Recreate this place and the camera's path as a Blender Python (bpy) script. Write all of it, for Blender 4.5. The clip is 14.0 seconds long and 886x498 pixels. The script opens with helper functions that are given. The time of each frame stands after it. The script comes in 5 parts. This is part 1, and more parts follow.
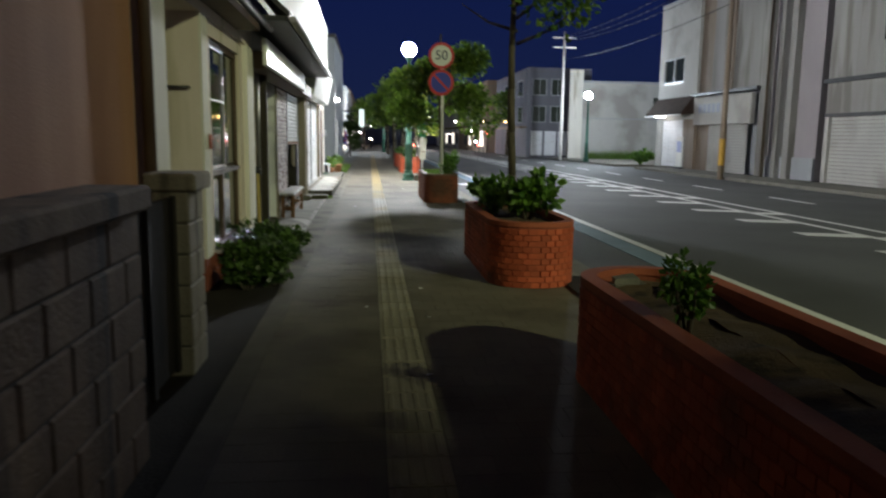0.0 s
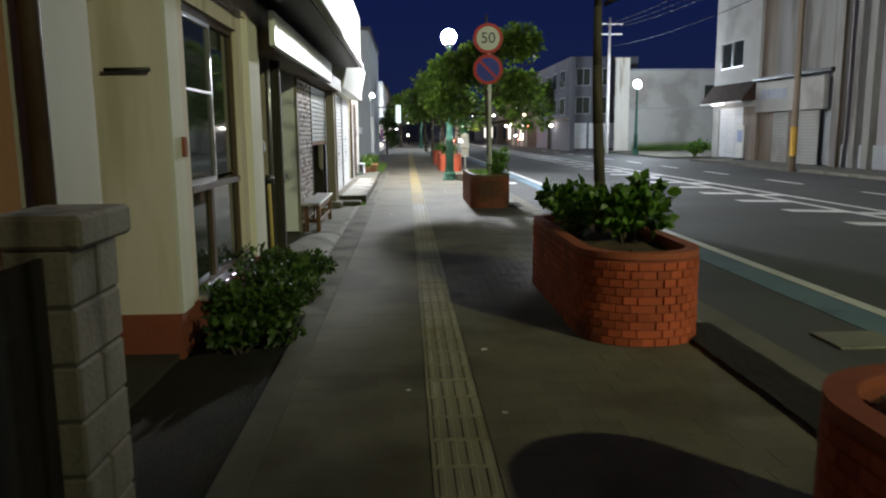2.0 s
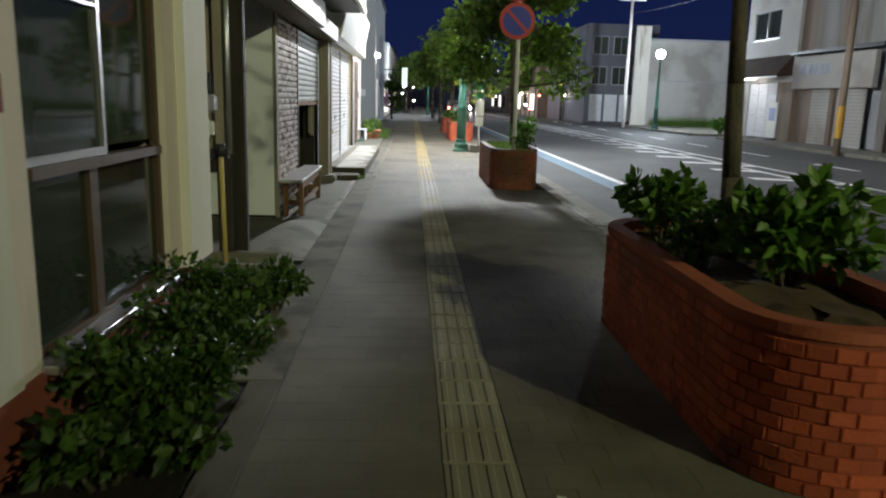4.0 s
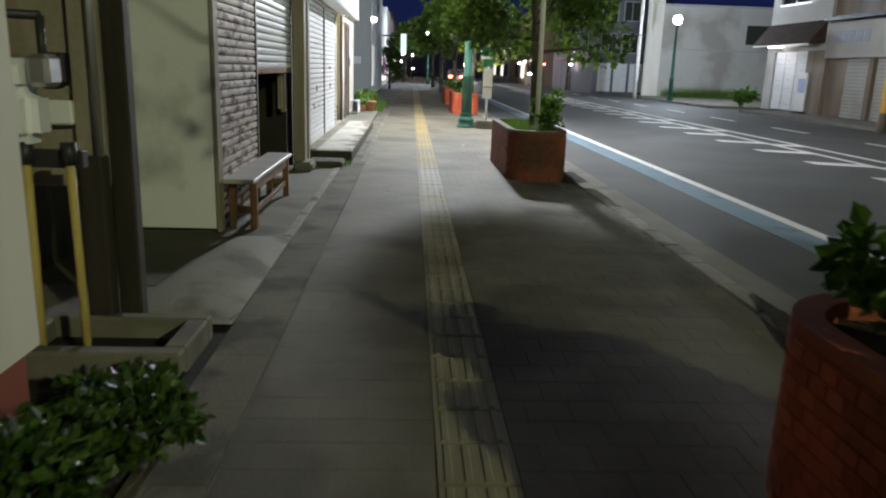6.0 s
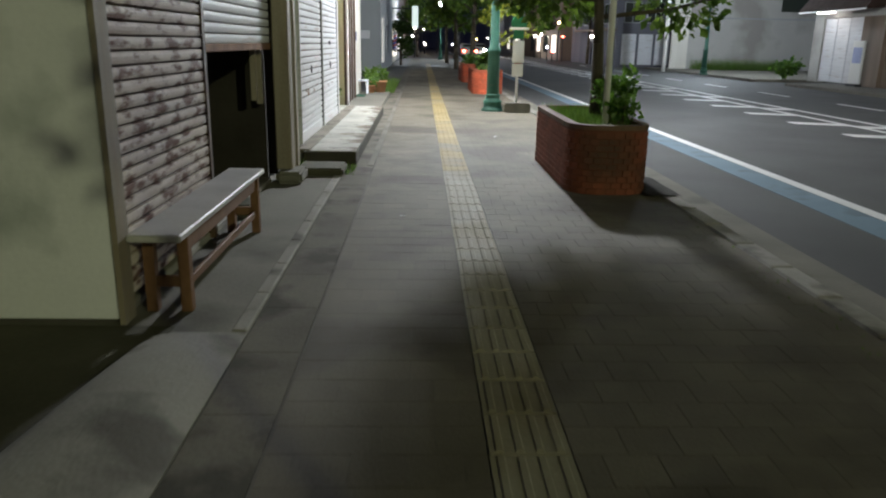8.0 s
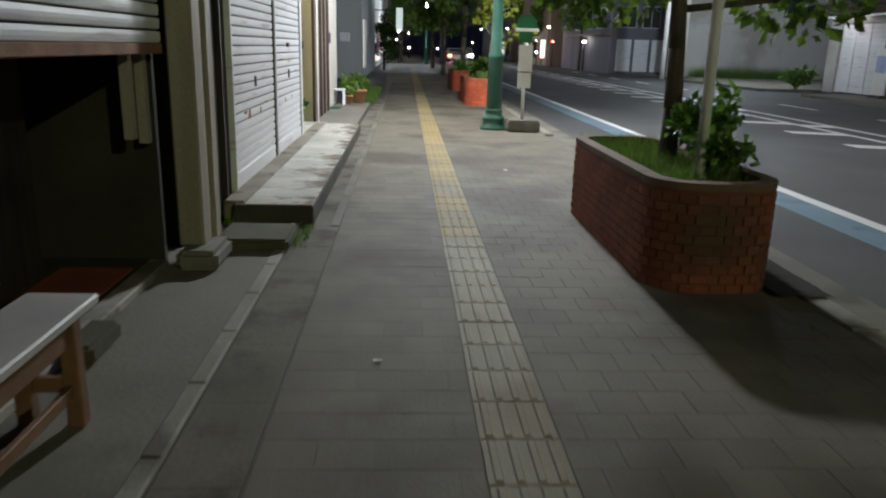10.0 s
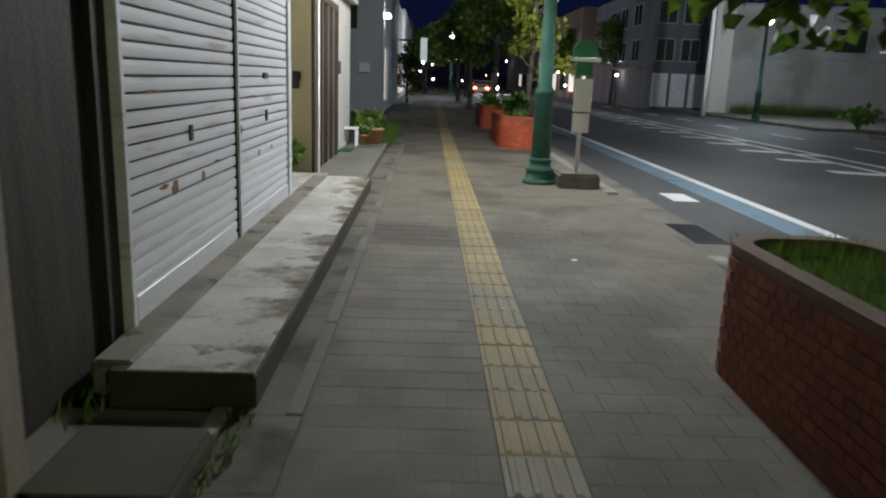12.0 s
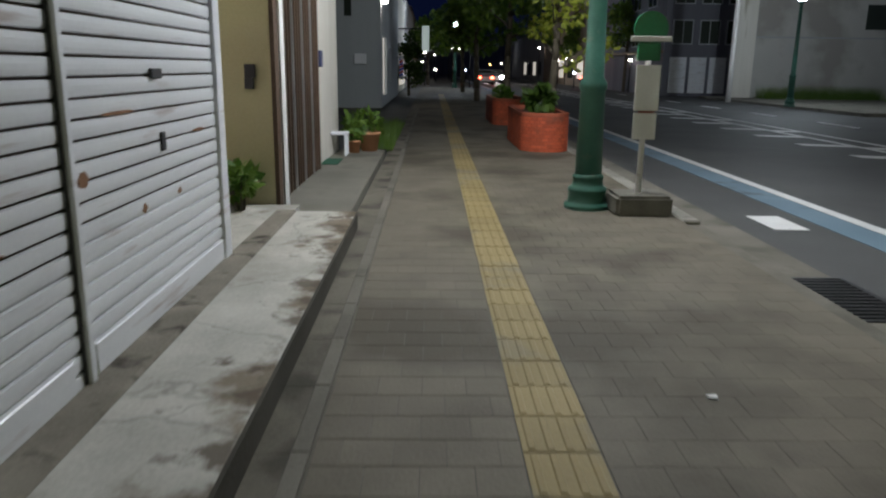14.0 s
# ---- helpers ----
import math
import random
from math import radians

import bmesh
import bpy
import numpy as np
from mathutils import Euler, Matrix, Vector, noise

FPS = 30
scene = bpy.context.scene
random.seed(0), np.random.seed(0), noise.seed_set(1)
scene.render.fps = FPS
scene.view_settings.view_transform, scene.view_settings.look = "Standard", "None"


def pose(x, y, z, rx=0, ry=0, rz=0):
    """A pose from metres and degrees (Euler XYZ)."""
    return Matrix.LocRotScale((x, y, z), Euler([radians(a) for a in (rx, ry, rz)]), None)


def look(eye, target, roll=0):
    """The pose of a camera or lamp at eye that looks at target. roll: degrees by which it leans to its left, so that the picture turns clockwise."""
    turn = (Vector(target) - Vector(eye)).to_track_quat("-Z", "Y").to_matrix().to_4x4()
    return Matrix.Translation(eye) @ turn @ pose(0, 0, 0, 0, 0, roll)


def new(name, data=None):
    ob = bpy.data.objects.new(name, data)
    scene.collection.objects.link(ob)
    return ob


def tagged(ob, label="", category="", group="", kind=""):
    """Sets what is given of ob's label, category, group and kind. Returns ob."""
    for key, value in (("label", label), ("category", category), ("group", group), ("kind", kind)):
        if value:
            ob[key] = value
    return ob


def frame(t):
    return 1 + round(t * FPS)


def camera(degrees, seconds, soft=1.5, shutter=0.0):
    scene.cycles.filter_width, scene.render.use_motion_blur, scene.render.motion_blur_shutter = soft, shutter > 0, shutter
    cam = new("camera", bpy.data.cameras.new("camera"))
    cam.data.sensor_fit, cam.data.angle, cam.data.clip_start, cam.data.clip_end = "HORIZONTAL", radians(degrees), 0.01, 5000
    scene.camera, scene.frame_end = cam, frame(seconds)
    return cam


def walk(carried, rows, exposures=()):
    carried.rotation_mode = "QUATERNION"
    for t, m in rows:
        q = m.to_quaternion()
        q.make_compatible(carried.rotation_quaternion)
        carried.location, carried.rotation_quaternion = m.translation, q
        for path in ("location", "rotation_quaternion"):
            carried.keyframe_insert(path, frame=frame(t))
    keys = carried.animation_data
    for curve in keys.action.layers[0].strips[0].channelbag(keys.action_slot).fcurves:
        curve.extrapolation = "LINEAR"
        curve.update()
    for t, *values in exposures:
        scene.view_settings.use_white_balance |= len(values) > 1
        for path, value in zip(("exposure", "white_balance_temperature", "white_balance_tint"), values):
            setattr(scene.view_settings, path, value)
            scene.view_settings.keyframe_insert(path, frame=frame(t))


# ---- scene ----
cam = camera(62.0, 14.0, 2.1, 0.5)
METRES, EYE, TILT, LEAN, TURN = 18.5, 1.5, -0.37, 0.0, -5.75
ROWS = [
    (0.0, 0.0, 0.0, 0.0, 0.12, -8.22, -0.86),
    (0.5, -0.0015, 0.0302, -0.0005, -2.55, -10.04, -2.42),
    (1.0, -0.0038, 0.0595, 0.0006, -0.76, -9.32, -1.43),
    (1.5, -0.0096, 0.0884, 0.0004, 0.02, -8.98, -0.63),
    (2.0, -0.0127, 0.12, 0.0014, 2.96, -8.6, 0.47),
    (2.5, -0.0179, 0.1528, 0.0009, 3.22, -8.46, -0.59),
    (3.0, -0.0211, 0.1864, 0.0003, 3.69, -10.0, -1.12),
    (3.5, -0.0265, 0.2203, -0.0006, 3.48, -10.66, -1.51),
    (6.0, -0.0418, 0.3904, -0.0008, 3.36, -13.44, -1.92),
    (6.5, -0.0477, 0.4248, -0.0008, 4.53, -13.85, -1.06),
    (7.0, -0.0536, 0.4605, -0.001, 3.37, -15.04, -1.09),
    (7.5, -0.0585, 0.4977, -0.0013, 4.31, -15.31, -1.01),
    (10.0, -0.081, 0.6912, -0.0013, 2.97, -14.97, -1.55),
    (10.5, -0.0837, 0.7291, 0.0004, 4.86, -12.9, -1.19),
    (11.0, -0.0879, 0.767, 0.0002, 4.1, -12.64, -2.53),
    (11.5, -0.0903, 0.8048, 0.0011, 4.72, -12.38, -1.8),
    (12.0, -0.0976, 0.8445, 0.0002, 4.74, -12.71, -2.14),
    (12.5, -0.1016, 0.8814, 0.0005, 5.33, -14.29, -2.06),
    (13.0, -0.1076, 0.919, 0.0003, 6.03, -14.84, -1.21),
    (13.5, -0.1106, 0.9552, 0.0013, 5.41, -14.65, -1.48),
    (14.0, -0.1149, 0.9925, 0.0015, 4.91, -13.44, -0.73),
]
walk(cam, [(t, pose(0, 0, EYE, TILT, LEAN, TURN) @ pose(METRES * x, METRES * y, METRES * z, 90 + pitch, roll, yaw)) for t, x, y, z, yaw, pitch, roll in ROWS],
     exposures=[(0.0, 1.0), (3.5, 1.0), (7.0, 0.75), (10.5, 0.1), (12.5, -0.52), (14.0, -0.78)])

# light levels
SKY, NEAR_LAMP, FAR_LAMP, ROAD_LED = 0.6, 1180.0, 700.0, 5000.0
BACK_LAMP = (-9.8, 10.9)

# ---- world and lamps ----
world = bpy.data.worlds.new("night_sky")
scene.world = world
world.use_nodes = True
wn, wl = world.node_tree.nodes, world.node_tree.links
wn.clear()
w_out = wn.new("ShaderNodeOutputWorld")
w_bg = wn.new("ShaderNodeBackground")
w_tc = wn.new("ShaderNodeTexCoord")
w_sep = wn.new("ShaderNodeSeparateXYZ")
w_ramp = wn.new("ShaderNodeValToRGB")
wl.new(w_tc.outputs["Generated"], w_sep.inputs[0])
wl.new(w_sep.outputs["Z"], w_ramp.inputs[0])
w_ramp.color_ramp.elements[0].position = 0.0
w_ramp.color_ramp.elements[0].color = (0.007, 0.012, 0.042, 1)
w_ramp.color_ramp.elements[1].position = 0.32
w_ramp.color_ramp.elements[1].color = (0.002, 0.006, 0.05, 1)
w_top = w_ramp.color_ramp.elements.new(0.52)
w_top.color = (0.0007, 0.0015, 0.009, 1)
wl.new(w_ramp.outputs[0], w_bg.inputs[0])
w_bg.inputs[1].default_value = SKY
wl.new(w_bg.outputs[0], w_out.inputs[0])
# the flood light on the utility pole across the road, behind the start; unseen, set from shadow directions, its cone
# cut to leave the near pavement dark
flood = bpy.data.lights.new("road_flood", "SPOT")
flood.energy, flood.color, flood.spot_size, flood.spot_blend, flood.shadow_soft_size = ROAD_LED, (0.94, 1.0, 0.55), radians(58), 0.7, 0.22
tagged(new("road_flood", flood), "flood light on a tall pole across the road", "lamp").matrix_world = look((13.8, BACK_LAMP[0], 10.2), (3.6, 19.5, 0.6))

# ---- materials ----
def nodes_of(name):
    m = bpy.data.materials.new(name)
    m.use_nodes = True
    nt = m.node_tree
    return m, nt, nt.nodes["Principled BSDF"]


def surface(name, a, b, rough=0.7, scale=1.2, fine=40.0, bump=0.25, metal=0.0, vary=0.0, streak=False, island=False, spec=0.4, dirt=None, dirt_scale=2.5, dirt_at=0.55, along=None):
    """Two tones mixed by broad and fine noise, with fine relief; vary: random tone from piece to piece; dirt: a third tone in patches."""
    m, nt, p = nodes_of(name)
    N, L = nt.nodes.new, nt.links.new
    geo = N("ShaderNodeNewGeometry")
    mp = N("ShaderNodeMapping")
    L(geo.outputs["Position"], mp.inputs[0])
    if streak:
        mp.inputs["Scale"].default_value = (3.0, 3.0, 0.35)
    if along:
        mp.inputs["Scale"].default_value = along
    n1 = N("ShaderNodeTexNoise")
    n1.inputs["Scale"].default_value, n1.inputs["Detail"].default_value = scale, 6
    L(mp.outputs[0], n1.inputs[0])
    n2 = N("ShaderNodeTexNoise")
    n2.inputs["Scale"].default_value, n2.inputs["Detail"].default_value = fine, 4
    L(geo.outputs["Position"], n2.inputs[0])
    add = N("ShaderNodeMath")
    add.operation = "MULTIPLY_ADD"
    L(n2.outputs[0], add.inputs[0])
    add.inputs[1].default_value = 0.45
    L(n1.outputs[0], add.inputs[2])
    ramp = N("ShaderNodeValToRGB")
    ramp.color_ramp.elements[0].position, ramp.color_ramp.elements[1].position = 0.45, 1.0
    ramp.color_ramp.elements[0].color, ramp.color_ramp.elements[1].color = (*a, 1), (*b, 1)
    L(add.outputs[0], ramp.inputs[0])
    col = ramp.outputs[0]
    if dirt:
        n3 = N("ShaderNodeTexNoise")
        n3.inputs["Scale"].default_value, n3.inputs["Detail"].default_value = dirt_scale, 8
        L(mp.outputs[0], n3.inputs[0])
        r3 = N("ShaderNodeValToRGB")
        r3.color_ramp.elements[0].position, r3.color_ramp.elements[1].position = dirt_at, dirt_at + 0.12
        r3.color_ramp.elements[0].color, r3.color_ramp.elements[1].color = (0, 0, 0, 1), (1, 1, 1, 1)
        L(n3.outputs[0], r3.inputs[0])
        mix = N("ShaderNodeMixRGB")
        L(r3.outputs[0], mix.inputs[0])
        L(col, mix.inputs[1])
        mix.inputs[2].default_value = (*dirt, 1)
        col = mix.outputs[0]
    if vary:
        if island:
            rnd = geo.outputs["Random Per Island"]
        else:
            info = N("ShaderNodeObjectInfo")
            rnd = info.outputs["Random"]
        mr = N("ShaderNodeMapRange")
        mr.inputs["To Min"].default_value, mr.inputs["To Max"].default_value = 1 - vary, 1 + vary
        L(rnd, mr.inputs[0])
        hsv = N("ShaderNodeHueSaturation")
        L(mr.outputs[0], hsv.inputs["Value"])
        L(col, hsv.inputs["Color"])
        col = hsv.outputs[0]
    L(col, p.inputs["Base Color"])
    rr = N("ShaderNodeMapRange")
    rr.inputs["To Min"].default_value, rr.inputs["To Max"].default_value = max(0.05, rough - 0.12), min(1, rough + 0.1)
    L(n2.outputs[0], rr.inputs[0])
    L(rr.outputs[0], p.inputs["Roughness"])
    p.inputs["Metallic"].default_value = metal
    p.inputs["Specular IOR Level"].default_value = spec
    if bump:
        bp = N("ShaderNodeBump")
        bp.inputs["Strength"].default_value, bp.inputs["Distance"].default_value = bump, 0.01
        L(n2.outputs[0], bp.inputs["Height"])
        L(bp.outputs[0], p.inputs["Normal"])
    return m


def glow(name, colour, strength):
    m, nt, p = nodes_of(name)
    p.inputs["Base Color"].default_value = (*colour, 1)
    p.inputs["Emission Color"].default_value = (*colour, 1)
    p.inputs["Emission Strength"].default_value = strength
    return m


def leafy(name, a, b):
    m, nt, p = nodes_of(name)
    N, L = nt.nodes.new, nt.links.new
    geo = N("ShaderNodeNewGeometry")
    ramp = N("ShaderNodeValToRGB")
    ramp.color_ramp.elements[0].color, ramp.color_ramp.elements[1].color = (*a, 1), (*b, 1)
    L(geo.outputs["Random Per Island"], ramp.inputs[0])
    L(ramp.outputs[0], p.inputs["Base Color"])
    p.inputs["Roughness"].default_value = 0.45
    p.inputs["Transmission Weight"].default_value = 0.0
    tr = N("ShaderNodeBsdfTranslucent")
    L(ramp.outputs[0], tr.inputs[0])
    mx = N("ShaderNodeMixShader")
    mx.inputs[0].default_value = 0.35
    L(p.outputs[0], mx.inputs[1])
    L(tr.outputs[0], mx.inputs[2])
    L(mx.outputs[0], nt.nodes["Material Output"].inputs[0])
    return m


ASPHALT = surface("asphalt", (0.06, 0.061, 0.063), (0.11, 0.112, 0.112), 0.75, 0.5, 90, 0.4, dirt=(0.075, 0.075, 0.077), dirt_scale=0.25)
PAVER = surface("concrete_paver", (0.106, 0.092, 0.07), (0.184, 0.163, 0.126), 0.8, 1.6, 60, 0.35, vary=0.08, dirt=(0.08, 0.068, 0.049), dirt_scale=0.7, dirt_at=0.5)
PAVERS = surface("concrete_paver_field", (0.106, 0.092, 0.07), (0.184, 0.163, 0.126), 0.8, 1.6, 60, 0.35, vary=0.08, island=True, dirt=(0.08, 0.068, 0.049), dirt_scale=0.7, dirt_at=0.5)
JOINT = surface("joint_sand", (0.09, 0.082, 0.067), (0.15, 0.138, 0.115), 0.95, 3, 120, 0.4)
TACTILE = surface("worn_yellow_tactile", (0.235, 0.18, 0.075), (0.34, 0.265, 0.125), 0.75, 1.0, 45, 0.3, vary=0.1, dirt=(0.21, 0.185, 0.12), dirt_scale=1.2, dirt_at=0.5)
KERB = surface("kerb_concrete", (0.2, 0.19, 0.165), (0.34, 0.325, 0.29), 0.85, 1.5, 50, 0.35, vary=0.12, dirt=(0.11, 0.10, 0.085), dirt_scale=2)
LEDGE = surface("grimy_ledge_concrete", (0.13, 0.115, 0.092), (0.28, 0.255, 0.21), 0.9, 3.0, 50, 0.4, dirt=(0.04, 0.033, 0.024), dirt_scale=5)
GUTTER = surface("gutter_concrete", (0.11, 0.1, 0.082), (0.2, 0.187, 0.158), 0.85, 1.2, 50, 0.35, vary=0.1, dirt=(0.10, 0.095, 0.075), dirt_scale=1.6)
APRON = surface("apron_concrete", (0.13, 0.122, 0.1), (0.23, 0.217, 0.185), 0.85, 0.9, 45, 0.3, dirt=(0.1, 0.095, 0.075), dirt_scale=0.9, dirt_at=0.56)


def slab_material():
    """Pale cast concrete with brown stains that gather along its outer edge, small dark spots and hair cracks."""
    m = surface("pale_step_concrete", (0.33, 0.32, 0.285), (0.56, 0.545, 0.5), 0.8, 2.6, 50, 0.3)
    nt = m.node_tree
    N, L = nt.nodes.new, nt.links.new
    p = nt.nodes["Principled BSDF"]
    col = p.inputs["Base Color"].links[0].from_socket
    geo = N("ShaderNodeNewGeometry")
    sep = N("ShaderNodeSeparateXYZ")
    L(geo.outputs["Position"], sep.inputs[0])
    edge = N("ShaderNodeMapRange")
    edge.inputs["From Min"].default_value, edge.inputs["From Max"].default_value = -1.35, -0.95
    edge.inputs["To Min"].default_value, edge.inputs["To Max"].default_value = -0.03, 0.13
    L(sep.outputs["X"], edge.inputs[0])
    for scale, lo, hi, tone, use_edge in ((2.0, 0.57, 0.68, (0.15, 0.11, 0.065), True), (5.0, 0.6, 0.7, (0.085, 0.06, 0.038), True), (13, 0.66, 0.72, (0.12, 0.1, 0.085), False), (0.8, 0.56, 0.7, (0.25, 0.235, 0.2), False)):
        n = N("ShaderNodeTexNoise")
        n.inputs["Scale"].default_value, n.inputs["Detail"].default_value, n.inputs["Roughness"].default_value = scale, 9, 0.62
        L(geo.outputs["Position"], n.inputs[0])
        s = n.outputs[0]
        if use_edge:
            ad = N("ShaderNodeMath")
            L(s, ad.inputs[0])
            L(edge.outputs[0], ad.inputs[1])
            s = ad.outputs[0]
        r = N("ShaderNodeMapRange")
        r.inputs["From Min"].default_value, r.inputs["From Max"].default_value = lo, hi
        r.inputs["To Max"].default_value = 0.85
        L(s, r.inputs[0])
        mx = N("ShaderNodeMixRGB")
        L(r.outputs[0], mx.inputs[0])
        L(col, mx.inputs[1])
        mx.inputs[2].default_value = (*tone, 1)
        col = mx.outputs[0]
    v = N("ShaderNodeTexVoronoi")
    v.feature = "DISTANCE_TO_EDGE"
    v.inputs["Scale"].default_value = 1.1
    wob = N("ShaderNodeTexNoise")
    wob.inputs["Scale"].default_value, wob.inputs["Detail"].default_value = 3.5, 5
    L(geo.outputs["Position"], wob.inputs[0])
    va = N("ShaderNodeVectorMath")
    va.operation = "MULTIPLY_ADD"
    L(wob.outputs["Color"], va.inputs[0])
    va.inputs[1].default_value = (0.3, 0.3, 0.3)
    L(geo.outputs["Position"], va.inputs[2])
    L(va.outputs[0], v.inputs[0])
    r = N("ShaderNodeMapRange")
    r.inputs["From Min"].default_value, r.inputs["From Max"].default_value = 0.004, 0.013
    r.inputs["To Min"].default_value, r.inputs["To Max"].default_value = 0.3, 0.0
    L(v.outputs["Distance"], r.inputs[0])
    mx = N("ShaderNodeMixRGB")
    L(r.outputs[0], mx.inputs[0])
    L(col, mx.inputs[1])
    mx.inputs[2].default_value = (0.07, 0.06, 0.045, 1)
    L(mx.outputs[0], p.inputs["Base Color"])
    return m


SLAB = slab_material()
STONE = surface("dark_stone", (0.11, 0.105, 0.09), (0.22, 0.21, 0.18), 0.85, 4, 50, 0.5)
LINE = surface("road_paint_white", (0.66, 0.66, 0.66), (0.82, 0.82, 0.82), 0.6, 2, 60, 0.15, dirt=(0.4, 0.4, 0.4), dirt_scale=7, dirt_at=0.66)
BLUE = surface("road_paint_blue", (0.12, 0.19, 0.25), (0.18, 0.265, 0.335), 0.7, 1, 60, 0.15, dirt=(0.1, 0.14, 0.17), dirt_scale=2)
# near-black soil tone, with the bed's shade put into the colour
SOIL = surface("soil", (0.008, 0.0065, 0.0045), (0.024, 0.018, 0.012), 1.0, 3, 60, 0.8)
BRICK = surface("red_brick", (0.34, 0.06, 0.026), (0.5, 0.105, 0.045), 0.8, 3, 60, 0.4, vary=0.22, dirt=(0.2, 0.06, 0.035), dirt_scale=2)
BRICKS = surface("red_brick_field", (0.34, 0.06, 0.026), (0.5, 0.105, 0.045), 0.8, 3, 60, 0.4, vary=0.22, island=True, dirt=(0.2, 0.06, 0.035), dirt_scale=2)
# browner brick for one planter, darkened further for its shaded faces
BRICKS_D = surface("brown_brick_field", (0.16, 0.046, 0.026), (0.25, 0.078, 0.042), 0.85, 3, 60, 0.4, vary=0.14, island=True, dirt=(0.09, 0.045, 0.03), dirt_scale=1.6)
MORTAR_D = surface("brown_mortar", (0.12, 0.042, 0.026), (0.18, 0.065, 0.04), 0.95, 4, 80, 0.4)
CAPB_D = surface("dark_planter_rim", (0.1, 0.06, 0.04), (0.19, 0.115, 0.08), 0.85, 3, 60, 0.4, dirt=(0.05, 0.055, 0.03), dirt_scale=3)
MORTAR = surface("dark_mortar", (0.2, 0.05, 0.03), (0.3, 0.085, 0.05), 0.95, 4, 80, 0.4)
CAPB = surface("planter_rim", (0.27, 0.065, 0.034), (0.4, 0.11, 0.058), 0.85, 3, 60, 0.4)
STUCCO = surface("cream_stucco", (0.63, 0.54, 0.48), (0.77, 0.68, 0.62), 0.85, 0.9, 110, 0.12, streak=True, dirt=(0.52, 0.46, 0.36), dirt_scale=0.9, dirt_at=0.54)
STUCCO_W = surface("white_stucco", (0.62, 0.59, 0.53), (0.76, 0.73, 0.67), 0.8, 0.9, 110, 0.12, streak=True, dirt=(0.42, 0.38, 0.3), dirt_scale=0.8, dirt_at=0.6)
PLINTH = surface("red_plinth_paint", (0.2, 0.05, 0.03), (0.3, 0.085, 0.05), 0.8, 2, 40, 0.3)
ORANGE = surface("terracotta_stucco", (0.52, 0.25, 0.13), (0.68, 0.36, 0.2), 0.85, 1.0, 50, 0.35, streak=True)
# block tone darkened in place of shade on the garden wall
BLOCK = surface("shaded_concrete_block", (0.11, 0.072, 0.042), (0.24, 0.16, 0.096), 0.9, 2.2, 45, 0.5, streak=True, dirt=(0.035, 0.026, 0.02), dirt_scale=1.4)
PANEL = surface("pale_grey_panel", (0.7, 0.71, 0.76), (0.8, 0.81, 0.86), 0.6, 0.8, 40, 0.15, dirt=(0.42, 0.45, 0.47), dirt_scale=1.1, dirt_at=0.58)
SHUT_W = surface("white_shutter_paint", (0.6, 0.61, 0.64), (0.73, 0.74, 0.77), 0.42, 1.5, 40, 0.1, spec=0.5, dirt=(0.43, 0.38, 0.37), dirt_scale=2.2, dirt_at=0.6, along=(1.0, 0.6, 7.0))
SHUT_R = surface("rusty_shutter", (0.48, 0.4, 0.35), (0.68, 0.61, 0.55), 0.7, 2.2, 50, 0.3, dirt=(0.13, 0.052, 0.034), dirt_scale=3.2, dirt_at=0.5, along=(1.0, 1.6, 4.5))
RUST = surface("rust", (0.14, 0.065, 0.035), (0.3, 0.15, 0.075), 0.9, 6, 60, 0.5)
ALU = surface("grey_aluminium", (0.45, 0.45, 0.46), (0.6, 0.6, 0.62), 0.35, 2, 60, 0.05, metal=0.8)
# dark wood tone, lowered further for the shade on recess and gap walls
DARKWOOD = surface("dark_wood_with_shade", (0.015, 0.012, 0.009), (0.045, 0.037, 0.026), 0.8, 4, 40, 0.4, streak=True)
BROWN = surface("brown_frame", (0.06, 0.035, 0.022), (0.11, 0.07, 0.045), 0.55, 3, 40, 0.1)
POSTM = surface("weathered_cream_post", (0.2, 0.17, 0.135), (0.36, 0.32, 0.26), 0.75, 2, 40, 0.25, streak=True, dirt=(0.22, 0.18, 0.13), dirt_scale=1.2)
BENCHW = surface("bench_wood", (0.13, 0.065, 0.032), (0.22, 0.115, 0.06), 0.7, 5, 60, 0.25)
BENCHT = surface("bench_top_weathered", (0.36, 0.35, 0.34), (0.52, 0.51, 0.5), 0.55, 3, 50, 0.15)
GREEN = surface("green_lamp_paint", (0.03, 0.11, 0.082), (0.055, 0.165, 0.125), 0.45, 4, 40, 0.1, dirt=(0.1, 0.15, 0.115), dirt_scale=5, dirt_at=0.6)
STEEL = surface("painted_pale_steel", (0.6, 0.58, 0.56), (0.75, 0.73, 0.71), 0.5, 4, 60, 0.08, metal=0.0, dirt=(0.28, 0.17, 0.1), dirt_scale=9, dirt_at=0.66)
DARK = surface("dark_metal", (0.025, 0.025, 0.028), (0.05, 0.05, 0.055), 0.5, 3, 40, 0.1, metal=0.3)
# near-black tone in place of shade in rooms, gaps and the drain pit
INTERIOR = surface("interior_shade", (0.02, 0.017, 0.014), (0.045, 0.04, 0.034), 0.95, 2, 30, 0.2)
SIGNW = surface("sign_white", (0.7, 0.7, 0.68), (0.8, 0.8, 0.78), 0.4, 1, 30, 0.02)
SIGNR = surface("sign_red", (0.5, 0.03, 0.035), (0.6, 0.045, 0.05), 0.4, 1, 30, 0.02)
SIGNB = surface("sign_blue", (0.03, 0.04, 0.36), (0.05, 0.06, 0.45), 0.4, 1, 30, 0.02)
